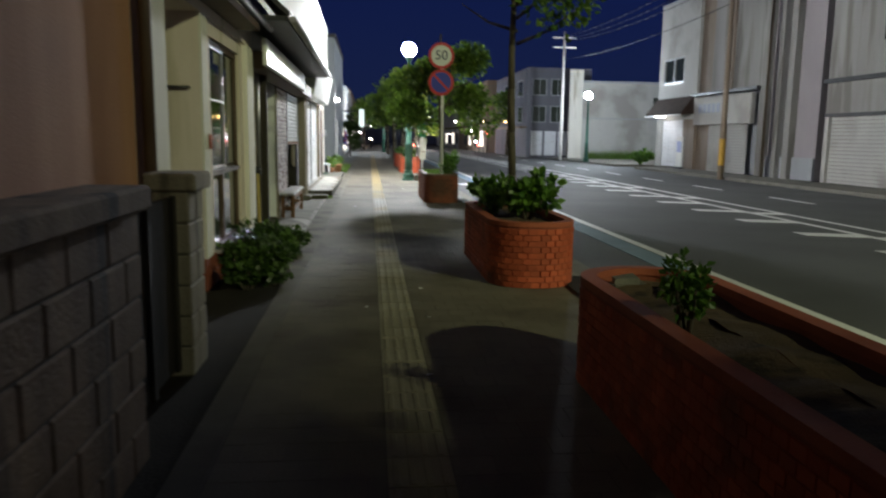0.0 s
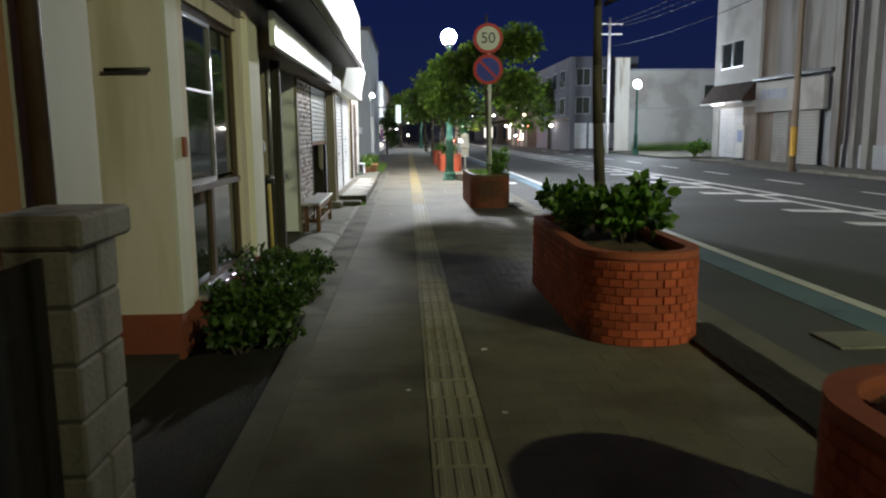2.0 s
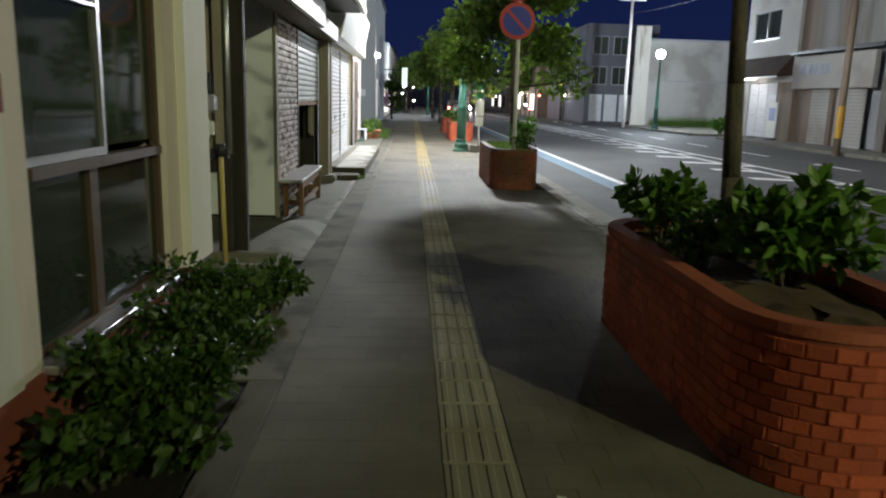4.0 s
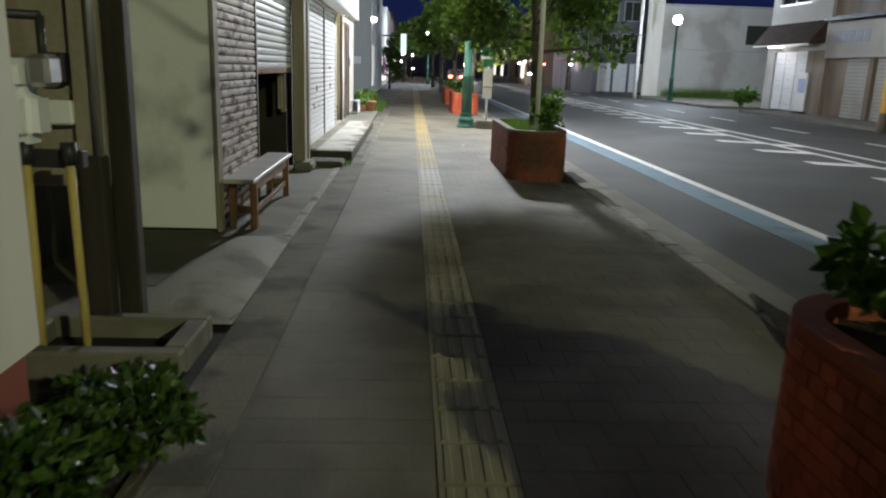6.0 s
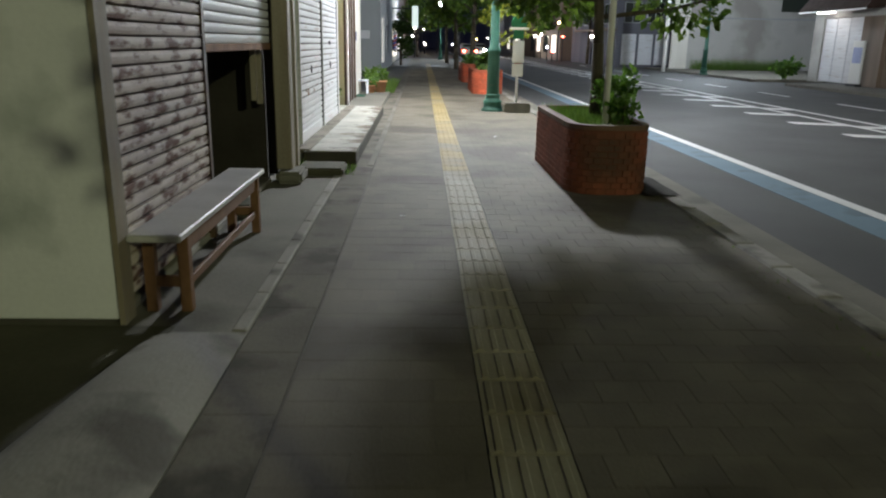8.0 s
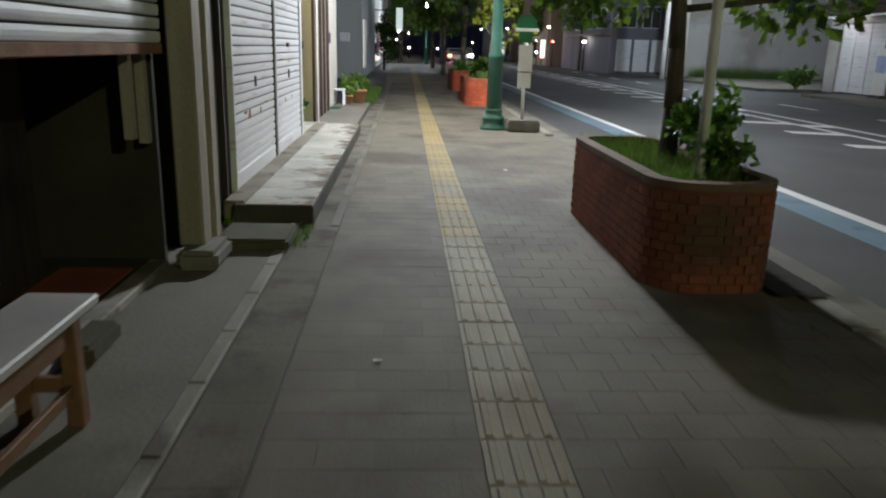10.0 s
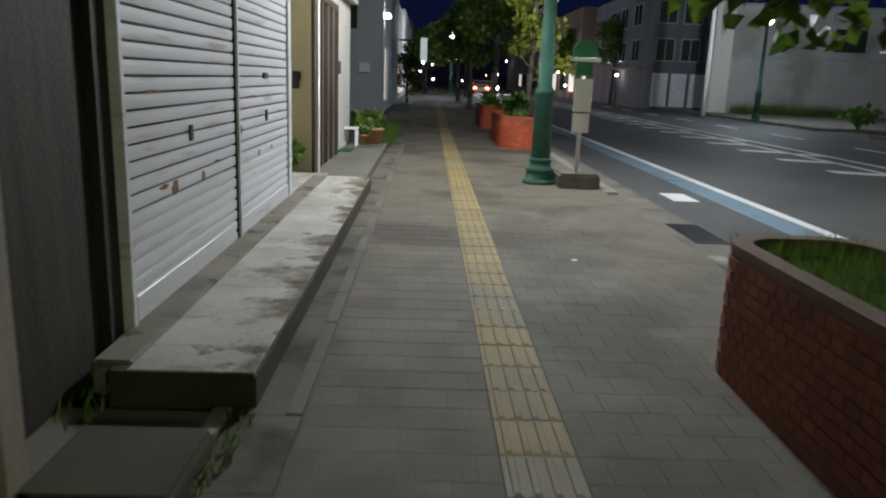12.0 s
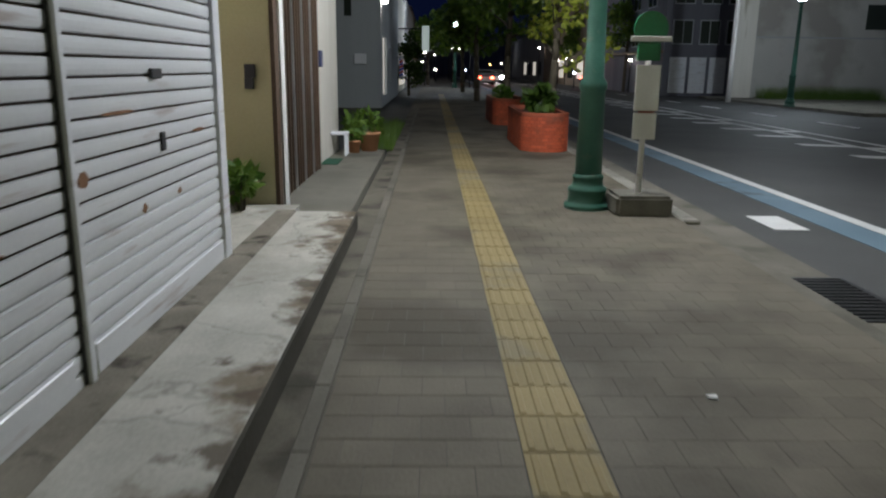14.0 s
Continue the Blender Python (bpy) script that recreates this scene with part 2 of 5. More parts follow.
INK = surface("sign_ink", (0.03, 0.04, 0.1), (0.05, 0.06, 0.13), 0.5, 1, 30, 0.02)
SIGNG = surface("sign_green", (0.01, 0.14, 0.06), (0.02, 0.2, 0.085), 0.4, 1, 30, 0.02)
TERRA = surface("terracotta_pot", (0.45, 0.2, 0.1), (0.58, 0.3, 0.17), 0.8, 4, 50, 0.2)
BARK = surface("bark", (0.05, 0.042, 0.03), (0.12, 0.1, 0.075), 0.9, 9, 45, 0.9, streak=True)
FARW = surface("pale_render", (0.4, 0.39, 0.37), (0.5, 0.49, 0.46), 0.85, 0.35, 20, 0.15, dirt=(0.32, 0.3, 0.275), dirt_scale=0.35, dirt_at=0.5)
FARS = surface("stained_old_render", (0.22, 0.21, 0.2), (0.33, 0.32, 0.3), 0.85, 0.4, 20, 0.2, streak=True, dirt=(0.17, 0.155, 0.14), dirt_scale=0.5, dirt_at=0.5)
FARH = surface("blue_grey_render", (0.34, 0.37, 0.4), (0.44, 0.47, 0.5), 0.85, 0.35, 20, 0.15, streak=True)
FARG = surface("grey_render", (0.3, 0.31, 0.33), (0.38, 0.39, 0.41), 0.85, 0.35, 20, 0.15, streak=True)
FARB = surface("brown_tile", (0.16, 0.12, 0.09), (0.25, 0.19, 0.145), 0.8, 0.8, 25, 0.15, streak=True)
FARP = surface("mauve_render", (0.27, 0.24, 0.25), (0.36, 0.325, 0.335), 0.8, 0.4, 20, 0.15)
CREAM = surface("cream_wall", (0.5, 0.46, 0.27), (0.6, 0.56, 0.36), 0.8, 0.8, 40, 0.15)
TILEW = surface("white_tile", (0.62, 0.62, 0.6), (0.75, 0.75, 0.73), 0.35, 2, 40, 0.05, vary=0.06)
CARP = surface("car_paint", (0.5, 0.5, 0.52), (0.6, 0.6, 0.62), 0.25, 1, 30, 0.0, metal=0.3)
RUBBER = surface("rubber", (0.015, 0.015, 0.015), (0.03, 0.03, 0.03), 0.8, 4, 40, 0.1)
LEAF_S = leafy("shrub_leaf", (0.035, 0.1, 0.012), (0.14, 0.27, 0.035))
LEAF_D = leafy("dark_shrub_leaf", (0.013, 0.036, 0.005), (0.07, 0.125, 0.018))
LEAF_T = leafy("tree_leaf", (0.045, 0.1, 0.012), (0.15, 0.235, 0.03))
LEAF_G = leafy("ginkgo_leaf", (0.16, 0.2, 0.02), (0.34, 0.38, 0.05))
LEAF_W = leafy("weed_leaf", (0.05, 0.12, 0.015), (0.16, 0.26, 0.04))
GLOBE = glow("lamp_globe", (0.955, 1.0, 1.03), NEAR_LAMP)
GLOBE_F = glow("lamp_globe_far", (0.86, 0.98, 1.08), FAR_LAMP)
LEDS = glow("road_led", (0.97, 1.0, 0.82), 60)
TUBE = glow("fluorescent_tube", (1.0, 0.95, 0.9), 26)
# grime tone that also puts the grooves' shade into the backing
GAP = surface("shutter_gap_grime_shade", (0.05, 0.035, 0.028), (0.1, 0.075, 0.06), 0.9, 4, 40, 0.1)
# concrete darkened to carry the shade on the step's sides
BASE = surface("concrete_in_shade", (0.03, 0.027, 0.02), (0.07, 0.064, 0.05), 0.9, 2, 40, 0.4)
HEAD = glow("headlight_glow", (1.0, 0.97, 0.92), 1500)
TAIL = glow("taillight_glow", (1.0, 0.06, 0.03), 80)
LITWIN = glow("lit_window", (1.0, 0.93, 0.82), 0.8)
GLOBE_B = glow("lamp_globe_dim", (0.95, 1.0, 0.9), 0.02 * FAR_LAMP)
CANVAS = surface("brown_canvas", (0.04, 0.027, 0.022), (0.075, 0.05, 0.042), 0.95, 3, 40, 0.2, spec=0.1)
FARD = surface("dark_render", (0.09, 0.09, 0.11), (0.15, 0.15, 0.175), 0.85, 0.35, 20, 0.15, streak=True)
SMALL = glow("small_lamp_glow", (1.0, 0.92, 0.8), 60)
LITSIGN = glow("lit_sign_face", (0.85, 1.0, 0.95), 0.5)
MATG = surface("green_mat", (0.008, 0.06, 0.035), (0.02, 0.1, 0.06), 0.95, 6, 60, 0.4)


def glass_material():
    m, nt, p = nodes_of("window_glass")
    p.inputs["Base Color"].default_value = (0.035, 0.042, 0.034, 1)
    p.inputs["Roughness"].default_value = 0.05
    p.inputs["Specular IOR Level"].default_value = 0.4
    return m


GLASS = glass_material()
# same block lightened for the gate post, which the lamps barely reach
BLOCK_P = surface("lightened_concrete_block", (0.19, 0.165, 0.125), (0.36, 0.32, 0.255), 0.9, 2.2, 45, 0.5, streak=True, dirt=(0.07, 0.058, 0.045), dirt_scale=1.4)
TINTS = [glow("far_glow_" + n, c, 25 if n == "red" else 60) for n, c in (("white", (1.0, 0.97, 0.9)), ("amber", (1.0, 0.62, 0.2)), ("red", (1.0, 0.1, 0.06)), ("cool", (0.75, 0.85, 1.0)))]
TACTILE_W = surface("worn_pale_tactile", (0.22, 0.2, 0.145), (0.35, 0.32, 0.245), 0.75, 1.0, 45, 0.3, vary=0.12, dirt=(0.18, 0.15, 0.08), dirt_scale=0.5, dirt_at=0.52)
DRYSOIL = surface("dry_brown_soil", (0.055, 0.036, 0.02), (0.13, 0.088, 0.05), 1.0, 4, 70, 0.9, dirt=(0.03, 0.02, 0.012), dirt_scale=6)
GUTTER_D = surface("grimy_gutter_concrete", (0.1, 0.09, 0.071), (0.19, 0.173, 0.14), 0.9, 1.6, 50, 0.4, vary=0.05, dirt=(0.06, 0.055, 0.042), dirt_scale=2.2, dirt_at=0.5)
LETTER = surface("faded_blue_lettering", (0.16, 0.19, 0.27), (0.26, 0.29, 0.37), 0.6, 3, 30, 0.02)
POLEW = surface("white_pole_paint", (0.74, 0.73, 0.71), (0.84, 0.83, 0.81), 0.45, 4, 60, 0.05, dirt=(0.4, 0.28, 0.2), dirt_scale=9, dirt_at=0.68)
OLIVE_DARK = surface("dark_olive_concrete", (0.05, 0.047, 0.03), (0.1, 0.095, 0.065), 0.95, 2, 50, 0.4)


# ---- mesh helpers ----
def box_into(bm, x0, x1, y0, y1, z0, z1):
    v = [bm.verts.new((x, y, z)) for x in (x0, x1) for y in (y0, y1) for z in (z0, z1)]
    for f in ((0, 1, 3, 2), (4, 6, 7, 5), (0, 4, 5, 1), (2, 3, 7, 6), (0, 2, 6, 4), (1, 5, 7, 3)):
        bm.faces.new([v[i] for i in f])
    return bm


def bevelled(bm, w, segments=1):
    bmesh.ops.bevel(bm, geom=list(bm.edges), offset=w, segments=segments, affect="EDGES", clamp_overlap=True)
    return bm


def box(x0, x1, y0, y1, z0, z1, bevel=0.0, segments=1):
    bm = box_into(bmesh.new(), min(x0, x1), max(x0, x1), min(y0, y1), max(y0, y1), min(z0, z1), max(z0, z1))
    return bevelled(bm, bevel, segments) if bevel else bm


def boxes(*dims):
    bm = bmesh.new()
    for d in dims:
        box_into(bm, *d)
    return bm


def tube(p, q, r0, r1=None, n=12, bm=None):
    """A round bar from p to q, its radius going from r0 to r1."""
    bm = bm or bmesh.new()
    p, q = Vector(p), Vector(q)
    r1 = r0 if r1 is None else r1
    turn = (q - p).to_track_quat("Z", "Y")
    rings = []
    for c, r in ((p, r0), (q, r1)):
        rings.append([bm.verts.new(c + turn @ Vector((r * math.cos(2 * math.pi * i / n), r * math.sin(2 * math.pi * i / n), 0))) for i in range(n)])
    for i in range(n):
        f = bm.faces.new((rings[0][i], rings[0][(i + 1) % n], rings[1][(i + 1) % n], rings[1][i]))
        f.smooth = True
    bm.faces.new(rings[0][::-1])
    bm.faces.new(rings[1])
    return bm


def lathe(cx, cy, profile, n=20):
    """Turns a profile of (radius, z) round the upright through (cx, cy)."""
    bm = bmesh.new()
    rings = [[bm.verts.new((cx + r * math.cos(2 * math.pi * i / n), cy + r * math.sin(2 * math.pi * i / n), z)) for i in range(n)] for r, z in profile]
    for a, b in zip(rings, rings[1:]):
        for i in range(n):
            f = bm.faces.new((a[i], a[(i + 1) % n], b[(i + 1) % n], b[i]))
            f.smooth = True
    bm.faces.new(rings[0][::-1])
    bm.faces.new(rings[-1])
    return bm


def path_tube(points, r, n=8):
    bm = bmesh.new()
    for a, b in zip(points, points[1:]):
        tube(a, b, r, r, n, bm)
    return bm


def part(name, bm, material, parent=None, label="", kind=""):
    """Links a bmesh as one mesh object, under a thing or a part if one is given."""
    me = bpy.data.meshes.new(name)
    bmesh.ops.recalc_face_normals(bm, faces=list(bm.faces))
    bm.to_mesh(me)
    bm.free()
    me.materials.append(material)
    ob = new(name, me)
    ob.parent = parent
    return tagged(ob, label=label, kind=kind)


def raw(name, verts, faces, material, parent=None, label="", kind=""):
    me = bpy.data.meshes.new(name)
    me.from_pydata([tuple(v) for v in verts], [], faces)
    me.materials.append(material)
    ob = new(name, me)
    ob.parent = parent
    return tagged(ob, label=label, kind=kind)


def thing(name, x, y, z, label, category, group="", kind=""):
    """An Empty at a thing's base; parts keep world coordinates through the parent's inverse."""
    ob = new(name)
    ob.empty_display_size = 0.2
    return tagged(ob, label, category, group, kind)


def solid(name, bm, material, label, category="", kind="structure", group=""):
    ob = part(name, bm, material)
    return tagged(ob, label, category, group, kind)

# ---- ground, road, pavement ----
EDGE_L, KERB_X = -0.72, 2.16
solid("ground", boxes((-900, 900, -300, 2500, -0.6, -0.12)), ASPHALT, "dark grey worn asphalt road surface, dry at night", "road")
pavement = solid("pavement", boxes((EDGE_L, KERB_X, -14, 75, -0.119, -0.004)), JOINT, "grey concrete paver pavement with a worn tactile strip", "pavement")
solid("pavement_far", boxes((15.2, 17.35, -40, 41.5, -0.119, 0.0), (15.2, 40, 45, 62, -0.119, 0.0)), APRON, "pale far pavement along shopfronts", "pavement")
solid("road_marking_edge_line", boxes((4.14, 4.29, -40, 160, -0.119, -0.114)), LINE, "white painted road edge line", "road marking")
solid("road_marking_blue_band", boxes((3.72, 4.12, -40, 160, -0.119, -0.115)), BLUE, "faded blue painted bicycle band", "road marking")
solid("road_marking_centre_line", boxes((8.72, 8.86, -40, 160, -0.119, -0.114)), LINE, "white painted centre line", "road marking")
solid("road_marking_centre_line_second", boxes((9.42, 9.56, -40, 160, -0.119, -0.114)), LINE, "second white painted centre line", "road marking")
for i in range(30):
    y = 3.2 + 2.2 * i
    bm = box(7.72, 8.7, y, y + 0.45, -0.119, -0.114)
    for v in bm.verts:
        v.co.y += 0.3 * (8.55 - v.co.x)
    if i % 2 == 0:
        b2 = box(8.88, 9.4, y - 0.35, y + 0.1, -0.119, -0.114)
        for v in b2.verts:
            v.co.y += 0.3 * (8.55 - v.co.x)
        tagged(part("road_marking_hatch", b2, LINE), "white painted hatch bar between centre lines", "road marking", "hatch between the centre lines", "structure")
    tagged(part("road_marking_bar", bm, LINE), "white painted slanting bar beside the centre line", "road marking", "bars along the centre line", "structure")
for i in range(14):
    y = -2 + 5.2 * i
    tagged(part("road_marking_dash", box(11.85, 12.0, y, y + 2.2, -0.119, -0.114), LINE), "white painted lane dash", "road marking", "lane dashes", "structure")
tagged(part("road_marking_patch", box(3.15, 3.5, 25.6, 26.3, -0.119, -0.113), LINE), "small white painted patch by the kerb", "road marking", "", "structure")

# kerb stones, stepped down to the gutter beside them
kerb = solid("kerb", boxes((KERB_X + 0.005, KERB_X + 0.165, -14, 75, -0.119, -0.03)), GUTTER, "pale concrete kerb of single stones", "kerb")
gutter_road = solid("gutter_apron", boxes((KERB_X + 0.17, KERB_X + 0.62, -14, 75, -0.119, -0.105)), GUTTER, "pale concrete gutter beside the kerb", "gutter")
for i in range(70):
    y = -4 + 0.6 * i
    low = 21.2 < y < 25.0
    part("kerb_stone", box(KERB_X + 0.002, KERB_X + 0.168, y + 0.006, y + 0.594, -0.1, -0.05 if low else 0.012, 0.015), KERB, kerb)
gut_left = solid("gutter_left", boxes((EDGE_L - 0.3, EDGE_L - 0.002, 8.4, 75, -0.119, -0.012)), JOINT, "concrete gutter covers along the house fronts", "gutter")
for i in range(58):
    y = 8.4 + 0.6 * i
    part("gutter_cover", box(EDGE_L - 0.296, EDGE_L - 0.004, y + 0.001, y + 0.599, -0.06, -0.006 + 0.001 * math.sin(i * 7.1), 0.0015), GUTTER_D, gut_left)

tagged(part("drain_lid", box(3.2, 3.75, 7.4, 7.85, -0.119, -0.1, 0.008), KERB), "pale concrete drain lid beside the kerb", "drain lid", "", "structure")

# drain grate
grate = thing("drain_grate", 2.6, 23, -0.1, "dark steel drain grate set in the gutter", "drain grate")
part("frame", boxes((2.38, 2.84, 22.8, 22.84, -0.104, -0.094), (2.38, 2.84, 23.76, 23.8, -0.104, -0.094), (2.38, 2.42, 22.84, 23.76, -0.104, -0.094), (2.8, 2.84, 22.84, 23.76, -0.104, -0.094)), DARK, grate)
part("pit", boxes((2.42, 2.8, 22.84, 23.76, -0.105, -0.1035)), INTERIOR, grate)
for i in range(12):
    part("bar", box(2.42, 2.8, 22.87 + 0.075 * i, 22.9 + 0.075 * i, -0.1035, -0.092), DARK, grate)



def kerb_dark_strip(y0, y1, taper, reach=0.28):
    """A low near-black strip lying over the kerb and down into the gutter."""
    bm = bmesh.new()
    n, m = 40, 8
    rows_ = []
    for i in range(n + 1):
        y = y0 + (y1 - y0) * i / n
        f = min(1.0, (y1 - y) / taper) if taper else 1.0
        xa, xb = 2.3 - reach * f + 0.02 * noise.noise((0, y * 4, 1)), 2.3 + 0.06 * f + 0.03 * noise.noise((0, y * 3, 7))
        row = []
        for j in range(m + 1):
            x = xa + (xb - xa) * j / m
            ground = 0.0135 if x < KERB_X + 0.17 else -0.104
            z = max(ground, 0.022 - 0.4 * max(0.0, x - KERB_X - 0.17)) + 0.006 * noise.noise((x * 20, y * 20, 0)) + 0.004
            row.append(bm.verts.new((x, y, z)))
        rows_.append(row)
    for i in range(n):
        for j in range(m):
            bm.faces.new((rows_[i][j], rows_[i][j + 1], rows_[i + 1][j + 1], rows_[i + 1][j]))
    return bm


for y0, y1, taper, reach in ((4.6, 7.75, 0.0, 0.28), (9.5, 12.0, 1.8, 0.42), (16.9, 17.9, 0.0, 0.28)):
    tagged(part("kerb_dark_strip", kerb_dark_strip(y0, y1, taper, reach), SOIL), "near-black strip lying over the kerb", "soil", "", "structure")

for i in range(9):
    y = 13.42 + 0.58 * i
    part("edge_stone", box(EDGE_L - 0.385, EDGE_L - 0.305, y + 0.004, y + 0.576, -0.06, 0.014 + 0.001 * math.sin(i * 5.3), 0.008), KERB, gut_left)

for i in range(44):
    y = 18.6 + 0.6 * i
    part("edge_stone", box(EDGE_L - 0.075, EDGE_L - 0.003, y + 0.003, y + 0.597, -0.06, 0.002 + 0.001 * math.sin(i * 4.1), 0.004), GUTTER, gut_left)

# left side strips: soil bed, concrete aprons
solid("ground_bed", boxes((-2.0, EDGE_L - 0.172, -8, 11.28, -0.119, -0.02)), SOIL, "bare soil of a narrow planting bed, darkened for shade", "soil")
solid("bed_edging", box(EDGE_L - 0.17, EDGE_L - 0.002, -8, 8.38, -0.1, -0.002, 0.004), JOINT, "concrete edging of the planting bed", "edging")
solid("apron_shop", box(-3.6, EDGE_L - 0.303, 11.3, 18.6, -0.119, 0.006, 0.004), APRON, "stained grey concrete apron in front of a shop", "apron")


def hump():
    bm = bmesh.new()
    n, m = 14, 10
    grid = []
    for i in range(n + 1):
        row = []
        for j in range(m + 1):
            u, v = i / n, j / m
            x, y = -1.74 + 0.72 * u + 0.25 * v * (1 - u), 11.22 + 2.2 * v
            h = 0.085 * math.sin(math.pi * min(1, u * 1.05)) ** 0.5 * math.sin(math.pi * v) ** 0.6 if 0 < u < 1 and 0 < v < 1 else 0
            row.append(bm.verts.new((x, y, 0.004 + h)))
        grid.append(row)
    for i in range(n):
        for j in range(m):
            f = bm.faces.new((grid[i][j], grid[i + 1][j], grid[i + 1][j + 1], grid[i][j + 1]))
            f.smooth = True
    return bm


solid("recess_ground", boxes((-2.54, -1.4, 11.9, 13.48, 0.003, 0.0095)), OLIVE_DARK, "dark olive ground in a recess", "ground")
solid("ramp_mortar", hump(), KERB, "rounded mortar ramp laid over the gutter edge", "ramp")


# ---- wall with openings ----
def wall_x(name, x0, x1, y0, y1, z0, z1, holes, material, label, category="wall", parent=None):
    """A wall along y between x0 and x1; holes are (ya, yb, za, zb)."""
    bm = bmesh.new()
    ys = sorted({y0, y1, *[h[0] for h in holes], *[h[1] for h in holes]})
    for a, b in zip(ys, ys[1:]):
        cuts = sorted([(h[2], h[3]) for h in holes if h[0] <= a and h[1] >= b])
        z = z0
        for c, d in cuts:
            if c > z:
                box_into(bm, x0, x1, a, b, z, c)
            z = d
        if z < z1:
            box_into(bm, x0, x1, a, b, z, z1)
    bmesh.ops.remove_doubles(bm, verts=list(bm.verts), dist=0.0005)
    if parent:
        return part(name, bm, material, parent, label)
    return solid(name, bm, material, label, category)


# ---- house with terracotta wall, garden wall and gate posts ----
house_a = thing("house_terracotta", -3, 0, 0, "terracotta stuccoed street house with a brown downpipe", "house")
part("wall", boxes((-6, -1.62, -12, 5.38, -0.1, 5.6)), ORANGE, house_a)
part("downpipe", tube((-1.54, 5.42, 0.0), (-1.54, 5.42, 5.2), 0.045), BROWN, house_a, "brown painted downpipe")


def block_wall(name, x0, x1, y0, y1, h, label, cap=0.05, stone=BLOCK):
    w = thing(name, x0, y0, 0, label, "garden wall")
    part("core", boxes((x0 + 0.012, x1 - 0.012, y0 + 0.012, y1 - 0.012, -0.1, h - 0.1)), JOINT, w)
    rows = 6
    rh = (h - 0.09) / rows
    for r in range(rows):
        y = y0 - (0.2 if r % 2 else 0)
        while y < y1 - 0.01:
            a, b = max(y0, y), min(y1, y + 0.4)
            if b - a > 0.03:
                part("block", box(x0, x1, a + 0.004, b - 0.004, -0.02 + r * rh + 0.004, -0.02 + (r + 1) * rh - 0.004, 0.01), stone, w)
            y += 0.4
    part("coping", box(x0 - cap, x1 + cap, y0 - cap * 0.3, y1 + cap * 0.5, h - 0.11, h, 0.015), stone, w, "weathered concrete coping")
    return w


block_wall("garden_wall", -1.22, -1.03, -6.0, 3.42, 1.27, "weathered concrete block garden wall with coping, darkened for shade")
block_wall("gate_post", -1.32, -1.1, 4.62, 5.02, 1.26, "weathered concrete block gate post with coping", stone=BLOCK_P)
# added boards stand in for the darkness of the opening beside the post
gate = thing("opening_board", -1.2, 4, 0, "dark board filling the unlit opening beside a block post", "gate")
part("panel", box(-1.22, -1.19, 3.48, 4.58, 0.05, 1.12, 0.006), DARKWOOD, gate)
for y in (3.48, 4.0, 4.52):
    part("stile", box(-1.189, -1.165, y, y + 0.07, 0.04, 1.13, 0.004), DARKWOOD, gate)

# ---- white house with red plinth ----
house_b = thing("house_white", -3, 8, 0, "cream stuccoed two-storey house with a red painted plinth", "house")
XB = -1.58
part("wall", boxes((-1.98, XB, 5.46, 6.1, 0.3, 2.62)), STUCCO_W, house_b)
part("wall", boxes((-4.5, XB, 7.24, 7.62, 0.3, 2.62)), STUCCO, house_b)
wall_x("wall", -1.78, XB, 7.62, 10.12, 0.3, 2.62, [(7.7, 9.38, 0.3, 2.46)], STUCCO, "", parent=house_b)
part("wall", boxes((-4.5, -1.75, 9.9, 10.12, -0.05, 2.62)), STUCCO, house_b)
part("wall", boxes((-4.5, -4.3, 5.46, 10.12, -0.05, 2.62)), STUCCO, house_b)
part("upper_wall", boxes((-6, XB + 0.02, 5.4, 10.2, 2.62, 5.8)), STUCCO, house_b)
part("plinth", boxes((-1.99, XB + 0.012, 5.45, 6.11, -0.1, 0.3)), PLINTH, house_b, "dark red painted plinth")
part("plinth", boxes((-4.5, XB + 0.012, 7.23, 10.1, -0.1, 0.3)), PLINTH, house_b, "dark red painted plinth")
part("corner_trim", boxes((XB, XB + 0.025, 7.24, 7.5, 0.302, 2.62)), STUCCO_W, house_b)
part("recess_floor", boxes((-4.3, -1.6, 6.1, 7.23, -0.1, 0.02)), BASE, house_b)
part("door", boxes((-4.25, -4.2, 6.2, 7.1, 0.02, 2.1)), DARKWOOD, house_b)
part("towel_bar", tube((-1.95, 7.2, 1.93), (-1.66, 7.2, 1.93), 0.014), DARK, house_b, "short dark metal bar")
part("name_plate", box(XB + 0.025, XB + 0.05, 7.42, 7.48, 1.36, 1.5, 0.004), PLINTH, house_b, "small dark red plate")
part("eave", boxes((-2.0, XB + 0.28, 5.3, 9.2, 2.72, 2.8)), BROWN, house_b, "thin dark eave")
part("rain_gutter", tube((XB + 0.3, 5.3, 2.86), (XB + 0.3, 10.0, 2.86), 0.05), DARK, house_b)
window_b = part("window", boxes((-1.66, -1.62, 7.7, 7.76, 0.3, 2.46), (-1.66, -1.62, 9.32, 9.38, 0.3, 2.46), (-1.66, -1.62, 7.76, 9.32, 2.4, 2.46), (-1.66, -1.62, 7.76, 9.32, 0.3, 0.36)), BROWN, house_b, "tall brown-framed sliding window")
part("pane", boxes((-1.645, -1.638, 7.76, 8.56, 1.17, 2.4)), GLASS, window_b)
part("pane", boxes((-1.655, -1.648, 8.56, 9.32, 1.17, 2.4)), GLASS, window_b)
part("pane", boxes((-1.645, -1.638, 7.76, 8.5, 0.36, 1.08)), GLASS, window_b)
part("pane", boxes((-1.655, -1.648, 8.5, 9.32, 0.36, 1.08)), GLASS, window_b)
